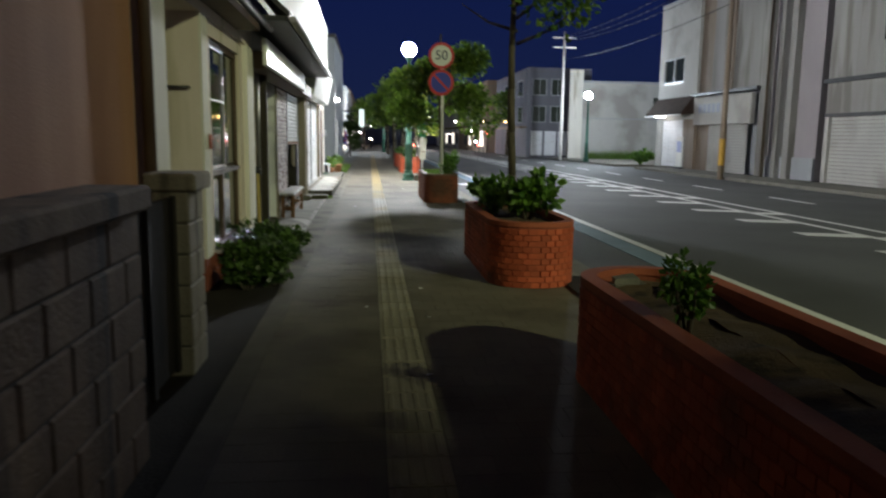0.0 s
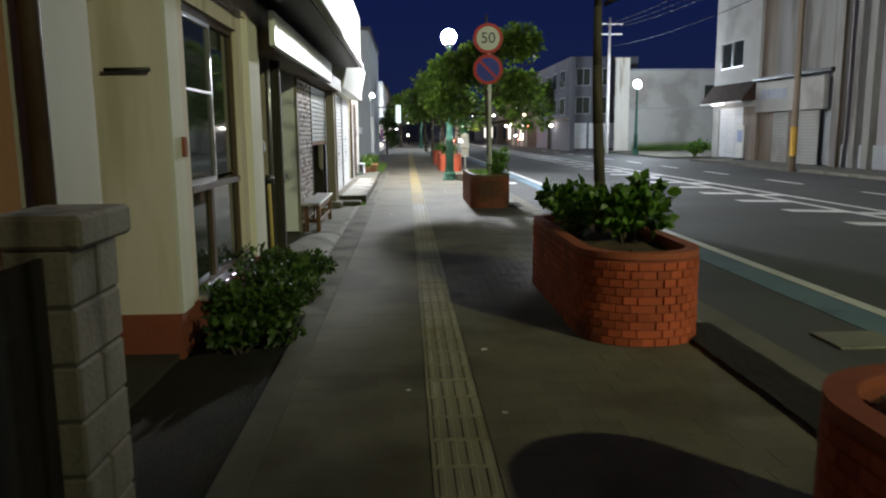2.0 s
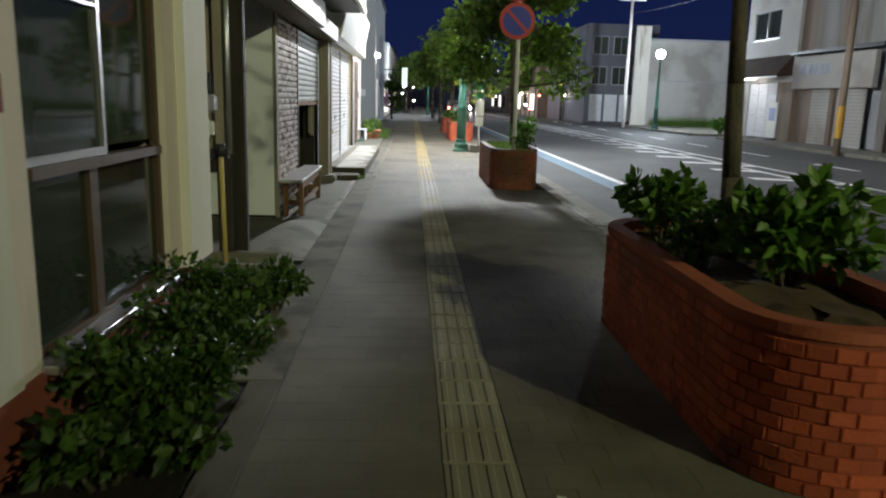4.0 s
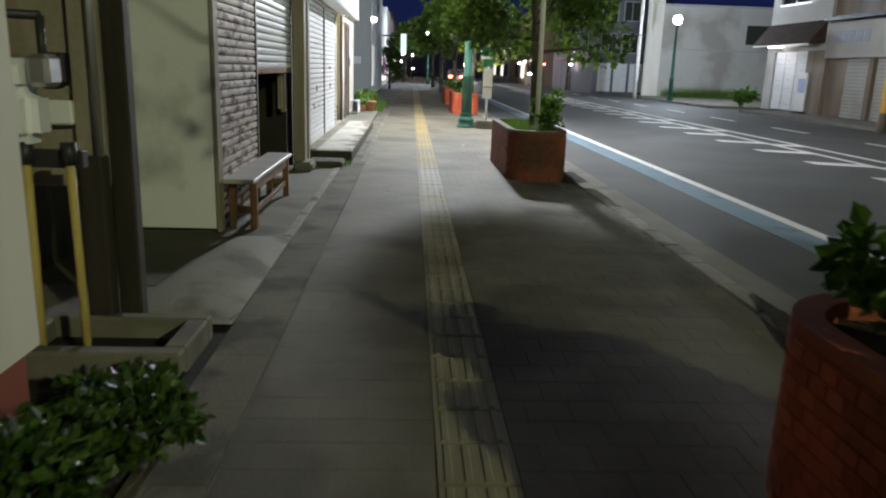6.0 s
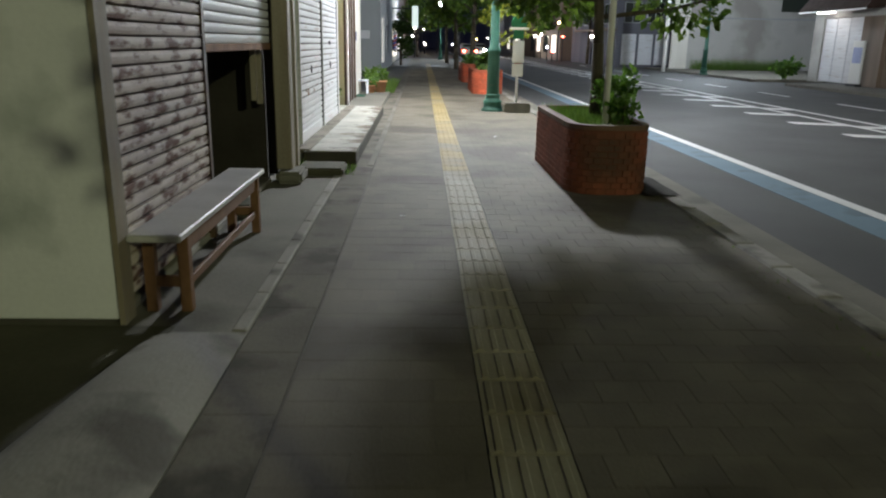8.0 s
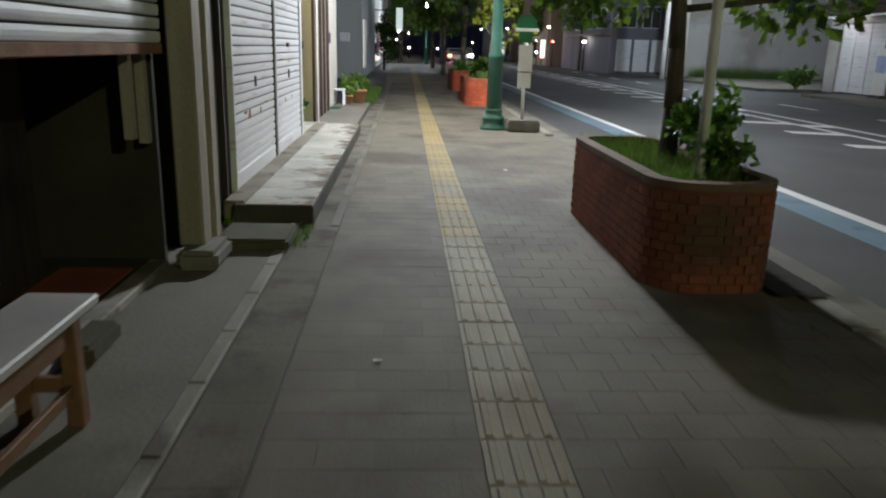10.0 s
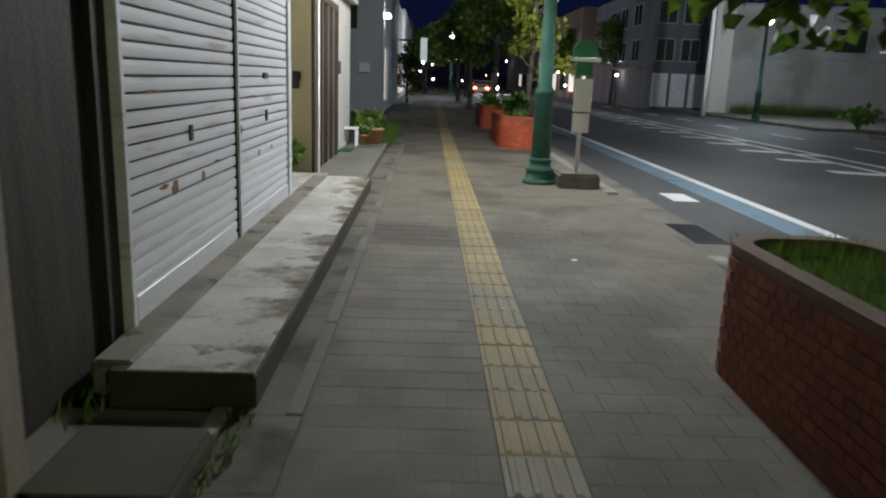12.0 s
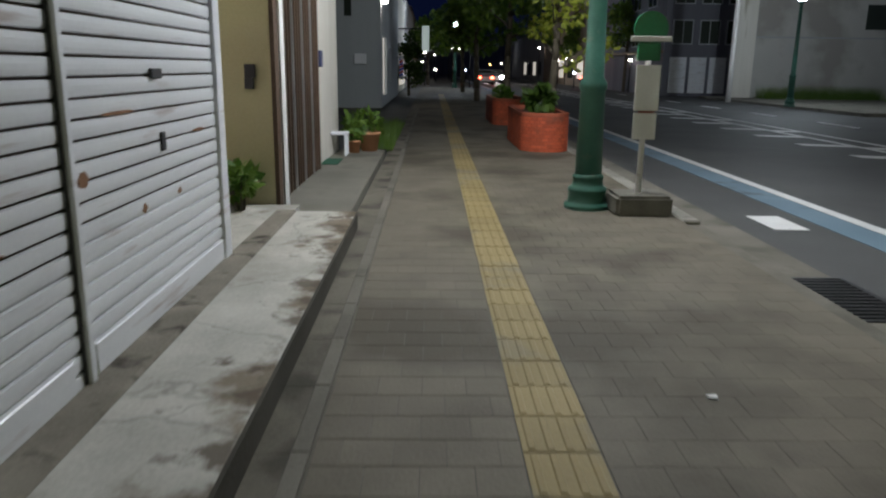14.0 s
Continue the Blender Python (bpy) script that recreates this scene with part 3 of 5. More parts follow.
part("transom", boxes((-1.67, -1.59, 7.76, 9.32, 1.08, 1.13)), BROWN, window_b)
part("sash", boxes((-1.64, -1.618, 7.76, 8.58, 1.132, 1.17), (-1.64, -1.618, 8.545, 8.58, 1.17, 2.4), (-1.64, -1.618, 7.76, 8.545, 1.84, 1.858), (-1.64, -1.618, 7.76, 8.545, 2.37, 2.4)), ALU, window_b, "pale aluminium sash")
part("sash", boxes((-1.64, -1.612, 8.34, 8.43, 0.36, 1.08)), BROWN, window_b)
part("sill", box(-1.68, XB + 0.07, 7.68, 9.4, 0.285, 0.325, 0.006), ALU, window_b, "pale metal sill")
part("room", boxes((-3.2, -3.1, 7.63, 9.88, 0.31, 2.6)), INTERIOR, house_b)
part("pilaster", boxes((XB, XB + 0.06, 9.62, 10.13, 0.3, 2.6)), STUCCO_W, house_b)

# ---- dark recess with gas meter, pipes and post ----
house_c = thing("house_shop", -3, 15, 0, "old shop house with roller shutters and a dark recess", "house")
# near-black wall colour takes the place of shade in the recess
part("recess_wall", boxes((-2.75, -2.53, 10.13, 13.6, -0.1, 2.6)), DARKWOOD, house_c, "boards with the recess shade put into their colour")
meter = thing("gas_meter", -1.75, 10.6, 0, "grey-white gas meter on yellow-painted pipes", "gas meter")
YELLOW = surface("yellow_pipe", (0.4, 0.3, 0.08), (0.55, 0.43, 0.15), 0.6, 4, 50, 0.1)
part("body", box(-2.0, -1.67, 10.56, 10.76, 1.05, 1.3, 0.05, 3), PANEL, meter)
part("head", box(-1.96, -1.72, 10.54, 10.74, 1.28, 1.42, 0.03, 2), PANEL, meter)
part("dial", box(-1.93, -1.78, 10.525, 10.545, 1.31, 1.38, 0.006), DARK, meter, "dark dial window")
part("valve", box(-1.7, -1.6, 10.58, 10.72, 1.3, 1.44, 0.02), ALU, meter)
part("pipe", path_tube([(-1.765, 10.63, 0.0), (-1.76, 10.64, 1.0)], 0.02), YELLOW, meter, "yellow painted pipe")
part("pipe", path_tube([(-1.55, 10.62, 0.0), (-1.57, 10.64, 1.0)], 0.02), YELLOW, meter, "yellow painted pipe")
part("union", tube((-1.76, 10.64, 0.96), (-1.76, 10.64, 1.06), 0.035), DARK, meter)
part("union", tube((-1.57, 10.64, 0.96), (-1.57, 10.64, 1.06), 0.035), DARK, meter)
part("pipe", path_tube([(-1.65, 10.65, 1.35), (-1.65, 10.65, 1.6), (-2.4, 10.7, 1.62)], 0.02), DARK, meter)
part("bracket", box(-2.1, -1.52, 10.66, 10.72, 0.94, 1.02, 0.006), DARK, meter)
board = thing("meter_board", -1.66, 11.3, 0, "weathered beige board with pipes on a wooden post", "board")
part("board", box(-2.15, -1.6, 11.12, 11.17, 0.78, 2.6, 0.006), POSTM, board)
part("strip", box(-1.72, -1.62, 11.06, 11.115, 0.9, 2.6, 0.006), POSTM, board)
part("small_box", box(-1.84, -1.72, 11.04, 11.118, 1.1, 1.22, 0.01), PANEL, board)
part("small_box", box(-1.84, -1.74, 11.04, 11.118, 1.3, 1.45, 0.01), DARK, board)
part("conduit", path_tube([(-1.6, 11.04, 0.95), (-1.6, 11.04, 2.6)], 0.022), ALU, board, "pale metal conduit")
part("post", box(-1.7, -1.58, 11.0, 11.11, 0.0, 0.95, 0.01), DARKWOOD, board, "dark wooden post")
part("post", box(-1.62, -1.5, 11.2, 11.3, 0.0, 2.6, 0.01), DARKWOOD, board, "dark wooden post")
basin = thing("concrete_basin", -1.4, 10.8, 0, "low square concrete basin with soil inside", "basin")
for d in ((-1.95, -1.08, 10.48, 10.58, -0.02, 0.12), (-1.95, -1.08, 10.97, 11.06, -0.02, 0.12), (-1.95, -1.86, 10.58, 10.97, -0.02, 0.12), (-1.19, -1.08, 10.58, 10.97, -0.02, 0.12)):
    part("rim", box(*d, 0.012), GUTTER, basin)
part("soil", boxes((-1.86, -1.19, 10.58, 10.97, -0.02, 0.01)), SOIL, basin)

# ---- shop house with panel and shutters ----
XC = -1.66
panel = part("end_panel", box(-2.52, XC, 13.48, 13.58, 0.04, 2.6, 0.008), PANEL, house_c, "pale grey painted end wall panel")
part("panel_edge", boxes((XC + 0.001, XC + 0.03, 13.46, 13.6, 0.02, 2.6)), POSTM, house_c)


def shutter(name, x, y0, y1, z0, z1, pitch, material, parent, label, depth=0.009, face=1, lit_below=0.0, gap=GAP):
    """A roller shutter: curved slats hooked over each other, facing +x."""
    sh = part(name, box(x - 0.03 * face, x - 0.012 * face, y0, y1, z0, z1), gap, parent, label)
    # pale backing up to this height imitates light on the lower slat edges
    if lit_below:
        part("backing", box(x - 0.012 * face, x - 0.0085 * face, y0, y1, z0, lit_below), material, sh)
    n = max(1, round((z1 - z0) / pitch))
    ph = (z1 - z0) / n
    prof = [(-0.006, 0.0), (depth * 0.55, 0.06), (depth * 0.9, 0.3), (depth, 0.55), (depth * 0.8, 0.84), (-0.012, 0.87)]
    verts, faces = [], []
    for u, v in prof:
        for y in (y0, y1):
            verts.append((u * face, y, v * ph))
    for k in range(len(prof) - 1):
        faces.append((2 * k, 2 * k + 1, 2 * k + 3, 2 * k + 2))
    me = bpy.data.meshes.new("slat")
    me.from_pydata(verts, [], faces)
    me.materials.append(material)
    for i in range(n):
        s = new("slat", me)
        s.location = (x, 0, z0 + i * ph)
        s.parent = sh
    return sh


shutter("shutter", XC, 13.62, 15.16, 0.12, 2.35, 0.072, SHUT_R, house_c, "rust-eaten brown and white roller shutter, closed", 0.012)
part("guide_rail", boxes((XC - 0.04, XC + 0.02, 15.16, 15.22, 0.02, 2.4)), BROWN, house_c)
shutter("shutter", XC, 15.22, 17.44, 1.37, 2.35, 0.075, SHUT_W, house_c, "white roller shutter stopped half way up", 0.012)
part("shutter_bottom_bar", box(XC - 0.03, XC + 0.02, 15.22, 17.44, 1.31, 1.37, 0.006), RUST, house_c, "rusty bottom bar")
# shop floor and walls carry the unlit room's darkness in their colour
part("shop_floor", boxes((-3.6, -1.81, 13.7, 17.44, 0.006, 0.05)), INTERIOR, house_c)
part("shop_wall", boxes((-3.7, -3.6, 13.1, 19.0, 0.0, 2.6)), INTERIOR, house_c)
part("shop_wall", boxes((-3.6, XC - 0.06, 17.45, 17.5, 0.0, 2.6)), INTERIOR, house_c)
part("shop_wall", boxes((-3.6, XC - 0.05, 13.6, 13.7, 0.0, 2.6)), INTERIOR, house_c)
part("floor_mat", box(-2.25, -1.83, 14.2, 17.2, 0.05, 0.062, 0.004), PLINTH, house_c, "dark red floor mat")
part("threshold", box(-1.8, -1.68, 13.6, 17.4, 0.006, 0.06, 0.008), KERB, house_c)
for i, y in enumerate((15.3, 15.9, 16.5)):
    part("inner_door", boxes((-2.3, -2.26, y, y + 0.5, 0.05, 1.9)), DARKWOOD, house_c)
part("inner_post", boxes((-1.76, -1.71, 17.05, 17.12, 0.85, 1.36)), POSTM, house_c)
part("inner_post", boxes((-1.76, -1.71, 17.28, 17.35, 0.8, 1.36)), POSTM, house_c)
part("post", box(-1.64, -1.48, 17.5, 17.7, 0.12, 2.6, 0.012), POSTM, house_c, "weathered cream corner post")
part("post", box(-1.56, -1.46, 17.72, 17.88, 0.1, 2.6, 0.02, 2), POSTM, house_c)
# gap wall is coloured near black, as little light enters the gap
part("gap_wall", boxes((-2.2, -1.72, 17.95, 19.06, 0.0, 2.6)), DARKWOOD, house_c, "boards with the recess shade put into their colour")
part("upper_wall", boxes((-6, -1.6, 10.21, 19.05, 2.6, 5.4)), STUCCO_W, house_c)
sign_a = part("fascia", box(-1.36, -1.3, 9.85, 15.5, 2.38, 2.72, 0.01), SIGNW, house_c, "white fascia board")
part("fascia_back", boxes((-1.65, -1.36, 10.13, 17.95, 2.36, 2.59)), BROWN, house_c)
part("awning", boxes((-1.5, -0.98, 9.3, 18.0, 2.86, 2.92)), DARK, house_c, "dark sheet metal awning")
bm = bmesh.new()
vs = [bm.verts.new(p) for p in ((-1.5, 9.3, 3.4), (-0.96, 9.3, 2.9), (-0.96, 18.0, 2.9), (-1.5, 18.0, 3.4), (-1.5, 9.3, 3.45), (-0.94, 9.3, 2.96), (-0.94, 18.0, 2.96), (-1.5, 18.0, 3.45))]
for f in ((0, 1, 2, 3), (4, 7, 6, 5), (0, 4, 5, 1), (1, 5, 6, 2), (2, 6, 7, 3), (3, 7, 4, 0)):
    bm.faces.new([vs[i] for i in f])
part("awning_slope", bm, DARK, house_c, "dark sloping awning roof")
part("awning_gutter", tube((-0.92, 9.3, 2.88), (-0.92, 18.0, 2.88), 0.045), ALU, house_c)

# foot stones by the post
for y0, y1, x0, x1, h, b in ((15.9, 16.25, -1.7, -1.55, 0.1, 0.02), (17.32, 17.75, -1.62, -1.36, 0.13, 0.03), (17.8, 18.3, -1.5, -1.0, 0.09, 0.02)):
    s = part("stepping_stone", box(x0, x1, y0, y1, 0.006, h, b, 2), STONE if h > 0.1 else OLIVE_DARK)
    tagged(s, "worn grey stone block by a shop threshold", "stone", "stones by the threshold")

# ---- bench ----
bench = thing("bench", -1.4, 14.5, 0, "low wooden bench with a weathered pale top", "bench")
part("top", box(-1.63, -1.36, 13.55, 15.58, 0.42, 0.46, 0.008), BENCHT, bench, "weathered pale grey top")
for x in (-1.58, -1.4):
    for y in (13.72, 15.4):
        part("leg", box(x - 0.03, x + 0.03, y - 0.03, y + 0.03, 0.006, 0.42, 0.005), BENCHW, bench)
for y in (13.72, 15.4):
    part("stretcher", box(-1.55, -1.43, y - 0.015, y + 0.015, 0.14, 0.2, 0.004), BENCHW, bench)
part("rail", box(-1.425, -1.385, 13.75, 15.37, 0.33, 0.42, 0.004), BENCHW, bench)
part("rail", box(-1.415, -1.39, 13.75, 15.37, 0.13, 0.18, 0.004), BENCHW, bench)

# ---- house with white shutters and raised step ----
house_d = thing("house_shutters", -3, 21, 0, "house front with two wide white roller shutters", "house")
XD = -1.66
s1 = shutter("shutter", XD, 19.22, 21.235, 0.14, 2.42, 0.0815, SHUT_W, house_d, "scuffed white roller shutter with rust spots, closed", lit_below=0.66)
s2 = shutter("shutter", XD, 21.305, 23.26, 0.14, 2.42, 0.0815, SHUT_W, house_d, "scuffed white roller shutter, closed", lit_below=0.72)
part("guide_rail", box(XD - 0.05, XD + 0.03, 19.17, 19.22, 0.13, 2.42, 0.005), SHUT_W, house_d)
part("guide_rail", box(XD - 0.05, XD + 0.035, 21.255, 21.3, 0.13, 2.42, 0.005), SHUT_W, house_d)
part("guide_seal", boxes((XD - 0.05, XD + 0.018, 21.235, 21.255, 0.13, 2.42)), DARK, house_d)
part("guide_rail", box(XD - 0.05, XD + 0.03, 23.26, 23.4, 0.13, 2.42, 0.005), SHUT_W, house_d)
for s, yc in ((s1, 20.21), (s2, 22.3)):
    part("bottom_bar", box(XD - 0.02, XD + 0.016, yc - 0.95, yc + 0.95, 0.135, 0.29, 0.006), SHUT_W, s)
    part("handle", box(XD + 0.008, XD + 0.02, yc - 0.035, yc + 0.025, 0.98, 1.075, 0.004), DARK, s, "dark pull slot")
part("lock", box(XD + 0.01, XD + 0.026, 22.18, 22.32, 1.34, 1.39, 0.004), DARK, s2, "dark lock plate")


def blotch(y, z, ry, rz, seed):
    """A thin uneven patch of rust on a shutter."""
    bm = bmesh.new()
    n = 28
    ring = []
    for i in range(n):
        a = 2 * math.pi * i / n
        q = 1 + 0.4 * noise.noise((math.cos(a) * 1.3, math.sin(a) * 1.3, seed)) + 0.25 * noise.noise((math.cos(a) * 4, math.sin(a) * 4, seed + 5))
        ring.append((y + ry * q * math.cos(a), z + rz * q * math.sin(a)))
    lo = [bm.verts.new((XD + 0.004, u, v)) for u, v in ring]
    hi = [bm.verts.new((XD + 0.0105, u, v)) for u, v in ring]
    for i in range(n):
        bm.faces.new((lo[i], lo[(i + 1) % n], hi[(i + 1) % n], hi[i]))
    bm.faces.new(hi)
    return bm


for k, (s, y, z, ry, rz) in enumerate(((s1, 19.9, 0.74, 0.06, 0.035), (s1, 19.72, 0.77, 0.08, 0.012), (s1, 20.43, 0.745, 0.035, 0.025), (s1, 19.24, 0.44, 0.02, 0.05), (s1, 20.75, 0.8, 0.05, 0.008), (s2, 22.0, 0.735, 0.03, 0.022), (s2, 22.5, 0.74, 0.03, 0.014), (s2, 21.4, 0.96, 0.05, 0.03), (s2, 22.9, 1.04, 0.1, 0.008), (s2, 21.8, 1.2, 0.16, 0.008), (s1, 19.6, 1.28, 0.12, 0.007))):
    part("rust_patch", blotch(y, z, ry, rz, 3.1 * k), RUST, s, "brown rust patch")
part("sill", box(-1.85, -1.58, 19.06, 23.42, 0.0, 0.135, 0.008), LEDGE, house_d)
part("upper_wall", boxes((-6, -1.6, 19.06, 25.3, 2.9, 5.6)), STUCCO_W, house_d)
part("shutter_box", boxes((-2.2, -1.6, 19.08, 23.42, 2.42, 2.9)), STUCCO_W, house_d)
bm = box(-1.58, -1.24, 18.1, 24.0, 2.46, 3.25, 0.015)
for v in bm.verts:
    if v.co.x > -1.4:
        v.co.x += 0.22 * (v.co.z - 2.86)
part("sign_box", bm, SIGNW, house_d, "blank white box sign leaning out at its top")
part("side_wall", boxes((-6, -1.68, 19.02, 19.165, -0.1, 2.9)), DARKWOOD, house_d)
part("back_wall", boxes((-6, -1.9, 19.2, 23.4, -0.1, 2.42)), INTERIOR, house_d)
part("recess_wall", boxes((-2.6, -2.45, 23.42, 25.5, -0.1, 2.9)), STUCCO, house_d)
part("recess_step", boxes((-2.44, -1.52, 23.44, 25.4, -0.1, 0.13)), SLAB, house_d)
step = thing("concrete_step", -1.25, 21.8, 0, "stained pale concrete step along a shopfront, side shade put into its colour", "step")
part("base", box(-1.56, -0.93, 18.66, 24.98, -0.05, 0.143, 0.012), BASE, step, "concrete base darkened for the shade on its sides")
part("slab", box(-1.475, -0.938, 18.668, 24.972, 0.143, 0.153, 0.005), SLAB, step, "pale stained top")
part("ledge", box(-1.66, -1.48, 18.74, 25.0, 0.0, 0.16, 0.014), LEDGE, step, "grimy narrow ledge")

# ---- cream house with grille door ----
house_e = thing("house_cream", -3, 28, 0, "cream walled house with a dark grille door", "house")
part("wall", boxes((-6, -1.74, 25.42, 25.56, 0.0, 5.6)), CREAM, house_e, "pale yellow end wall")
part("tile_column", boxes((-2.0, -1.68, 25.57, 25.76, 0.0, 2.75)), TILEW, house_e, "white tiled column")
part("corner_strip", boxes((-1.74, -1.7, 25.4, 25.565, 0.0, 2.75)), BROWN, house_e)
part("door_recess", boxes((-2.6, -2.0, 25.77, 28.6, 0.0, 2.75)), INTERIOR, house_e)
door_e = part("door", boxes((-1.86, -1.78, 25.77, 25.85, 0.05, 2.5), (-1.86, -1.78, 28.5, 28.6, 0.05, 2.5), (-1.86, -1.78, 25.85, 28.5, 2.4, 2.5)), BROWN, house_e, "dark framed sliding door with upright bars")
for i in range(17):
    part("bar", box(-1.81, -1.79, 25.9 + 0.155 * i, 25.94 + 0.155 * i, 0.06, 2.4), ALU if i % 4 == 2 else BROWN, door_e)
part("pane", boxes((-1.85, -1.84, 25.85, 28.5, 0.06, 2.4)), GLASS, door_e)
part("wall", boxes((-6, -1.86, 28.6, 31.2, 0.0, 2.75)), STUCCO_W, house_e)
part("upper_wall", boxes((-6, -1.7, 25.57, 31.2, 2.75, 5.8)), STUCCO_W, house_e)
part("letter_box", box(-1.85, -1.79, 28.9, 29.08, 1.4, 1.62, 0.01), INK, house_e, "small blue box")
part("vent", box(-1.98, -1.9, 25.37, 25.42, 1.2, 1.3, 0.004), DARK, house_e)
part("plate", box(-1.98, -1.88, 25.385, 25.42, 1.3, 1.42, 0.004), DARK, house_e, "small dark box")
solid("porch_slab", box(-2.0, -1.06, 25.2, 31.2, -0.1, 0.035, 0.01), APRON, "grey concrete porch slab", "porch", "")
mat_g = part("door_mat", box(-1.98, -1.62, 29.1, 29.75, 0.036, 0.05, 0.004), MATG)
tagged(mat_g, "dark green door mat on a concrete porch", "door mat")

# ---- grey house further on, and what stands beyond on this side ----
house_f = thing("house_grey", -3, 45, 0, "grey rendered two-storey house with a lit side", "house")
wall_x("wall", -2.23, -2.05, 45.16, 58, 0, 7.2, [(46.0, 48.4, 0.4, 2.5), (50, 52, 0.8, 2.2)], FARH, "", parent=house_f)
part("wall", boxes((-8, -2.05, 45.0, 45.16, 0, 7.2)), FARH, house_f)
part("wall", boxes((-8, -2.05, 58, 58.2, 0, 7.2)), FARH, house_f)
part("roof", boxes((-8.1, -1.95, 44.9, 58.3, 7.2, 7.4)), DARK, house_f)
part("shop_window", boxes((-2.2, -2.16, 46.0, 48.4, 0.4, 2.5)), LITWIN, house_f, "lit shop window")
part("window", boxes((-3.3, -3.05, 44.94, 44.995, 3.1, 4.0)), GLASS, house_f)
part("air_unit", box(-2.95, -2.55, 44.7, 44.99, 1.5, 1.85, 0.02), PANEL, house_f)
part("wall_lamp", box(-2.05, -1.82, 45.2, 45.4, 3.55, 3.72, 0.03), SMALL, house_f, "glowing wall lamp")
house_g = thing("house_far_white", -3, 65, 0, "white far house lit from the street", "house")
part("wall", boxes((-9, -2.2, 60, 72, 0, 5.6)), STUCCO_W, house_g)
# lit shape placed to fit the camera's view; its bracket is added
part("lit_sign", box(-0.85, -0.45, 62, 62.2, 2.3, 3.7, 0.02), LITSIGN, house_g, "tall white lit hanging sign")
part("sign_bracket", boxes((-2.2, -0.85, 62.06, 62.14, 3.5, 3.58), (-2.2, -0.85, 62.06, 62.14, 2.45, 2.53)), DARK, house_g)
part("shop_window", boxes((-2.19, -2.14, 63, 70, 0.4, 2.4)), LITWIN, house_g)

# striped barber's pole on the grey house's far end
barber = thing("barber_pole", -1.85, 57.4, 0.9, "red, white and blue striped barber pole on a house wall", "barber pole")
part("tube", lathe(-1.85, 57.4, [(0.1, 0.95), (0.1, 1.85)], 24), SIGNW, barber)
for k, m in enumerate((SIGNR, SIGNB)):
    verts, faces = [], []
    for i in range(49):
        a, z = 0.42 * i + math.pi * k, 0.97 + 0.86 * i / 48
        for dz in (-0.055, 0.055):
            verts.append((-1.85 + 0.103 * math.cos(a), 57.4 + 0.103 * math.sin(a), min(1.84, max(0.96, z + dz))))
        if i:
            faces.append((2 * i - 2, 2 * i, 2 * i + 1, 2 * i - 1))
    raw("stripe", verts, faces, m, barber)
part("cap", lathe(-1.85, 57.4, [(0.125, 1.85), (0.125, 1.9), (0.09, 1.97), (0.02, 2.0)], 20), ALU, barber)
part("cup", lathe(-1.85, 57.4, [(0.03, 0.82), (0.1, 0.86), (0.125, 0.95)], 20), ALU, barber)
part("bracket", boxes((-2.05, -1.9, 57.36, 57.44, 0.86, 0.92), (-2.05, -1.9, 57.36, 57.44, 1.86, 1.92)), DARK, barber)

# ---- far side ----
FX = 17.4
fb1 = thing("corner_shop", 18, 41, 0, "white two-storey corner shop with a dark canopy", "building")
wall_x("wall", FX, FX + 0.25, 38.7, 44.0, 2.7, 9.4, [(40.5, 43.3, 4.75, 6.2)], FARW, "", parent=fb1)
part("wall", boxes((FX + 0.26, 32, 43.8, 44.0, 0, 9.4)), FARW, fb1)
part("roof", boxes((FX + 0.26, 32, 33, 43.79, 9.2, 9.4)), FARG, fb1)
win = part("window", boxes((FX + 0.1, FX + 0.14, 40.5, 43.3, 4.75, 6.2)), GLASS, fb1)
part("frame", boxes((FX + 0.02, FX + 0.09, 40.5, 40.58, 4.75, 6.2), (FX + 0.02, FX + 0.09, 43.22, 43.3, 4.75, 6.2), (FX + 0.02, FX + 0.09, 41.86, 41.94, 4.75, 6.2), (FX + 0.02, FX + 0.09, 40.58, 43.22, 4.75, 4.83), (FX + 0.02, FX + 0.09, 40.58, 43.22, 6.12, 6.2)), ALU, win)
bm = bmesh.new()
for y in (38.9, 44.1):
    for x, z in ((FX - 0.01, 3.95), (FX - 0.72, 3.05), (FX - 0.72, 2.92), (FX - 0.01, 3.0)):
        bm.verts.new((x, y, z))
vs = list(bm.verts)
for f in ((0, 1, 2, 3), (7, 6, 5, 4), (0, 4, 5, 1), (1, 5, 6, 2), (2, 6, 7, 3), (3, 7, 4, 0)):
    bm.faces.new([vs[i] for i in f])
part("canopy", bm, CANVAS, fb1, "dark brown sloping canopy")
part("canopy_edge", box(FX - 0.75, FX - 0.72, 38.9, 44.1, 2.9, 2.96), SIGNW, fb1)
part("tube_lamp", tube((FX - 0.58, 41.4, 2.88), (FX - 0.58, 42.8, 2.88), 0.018), TUBE, fb1, "glowing fluorescent tube")
board_s = thing("standing_board", 17.1, 39.6, 0, "pale blue standing board by a shop door", "sign board")
part("face", box(17.0, 17.06, 39.2, 40.0, 0.1, 1.75, 0.01), SIGNW, board_s)
part("print", boxes((16.99, 16.997, 39.3, 39.9, 0.9, 1.5)), surface("pale_blue_print", (0.3, 0.35, 0.6), (0.45, 0.5, 0.72), 0.6, 3, 20, 0.02), board_s)
part("foot", box(16.9, 17.16, 39.25, 39.95, 0.0, 0.1), DARK, board_s)
for a in (40.2, 41.2, 42.2):
    part("door_panel", box(FX + 0.05, FX + 0.1, a + 0.02, a + 0.98, 0.05, 2.68, 0.01), SHUT_W, fb1, "white painted door panel")
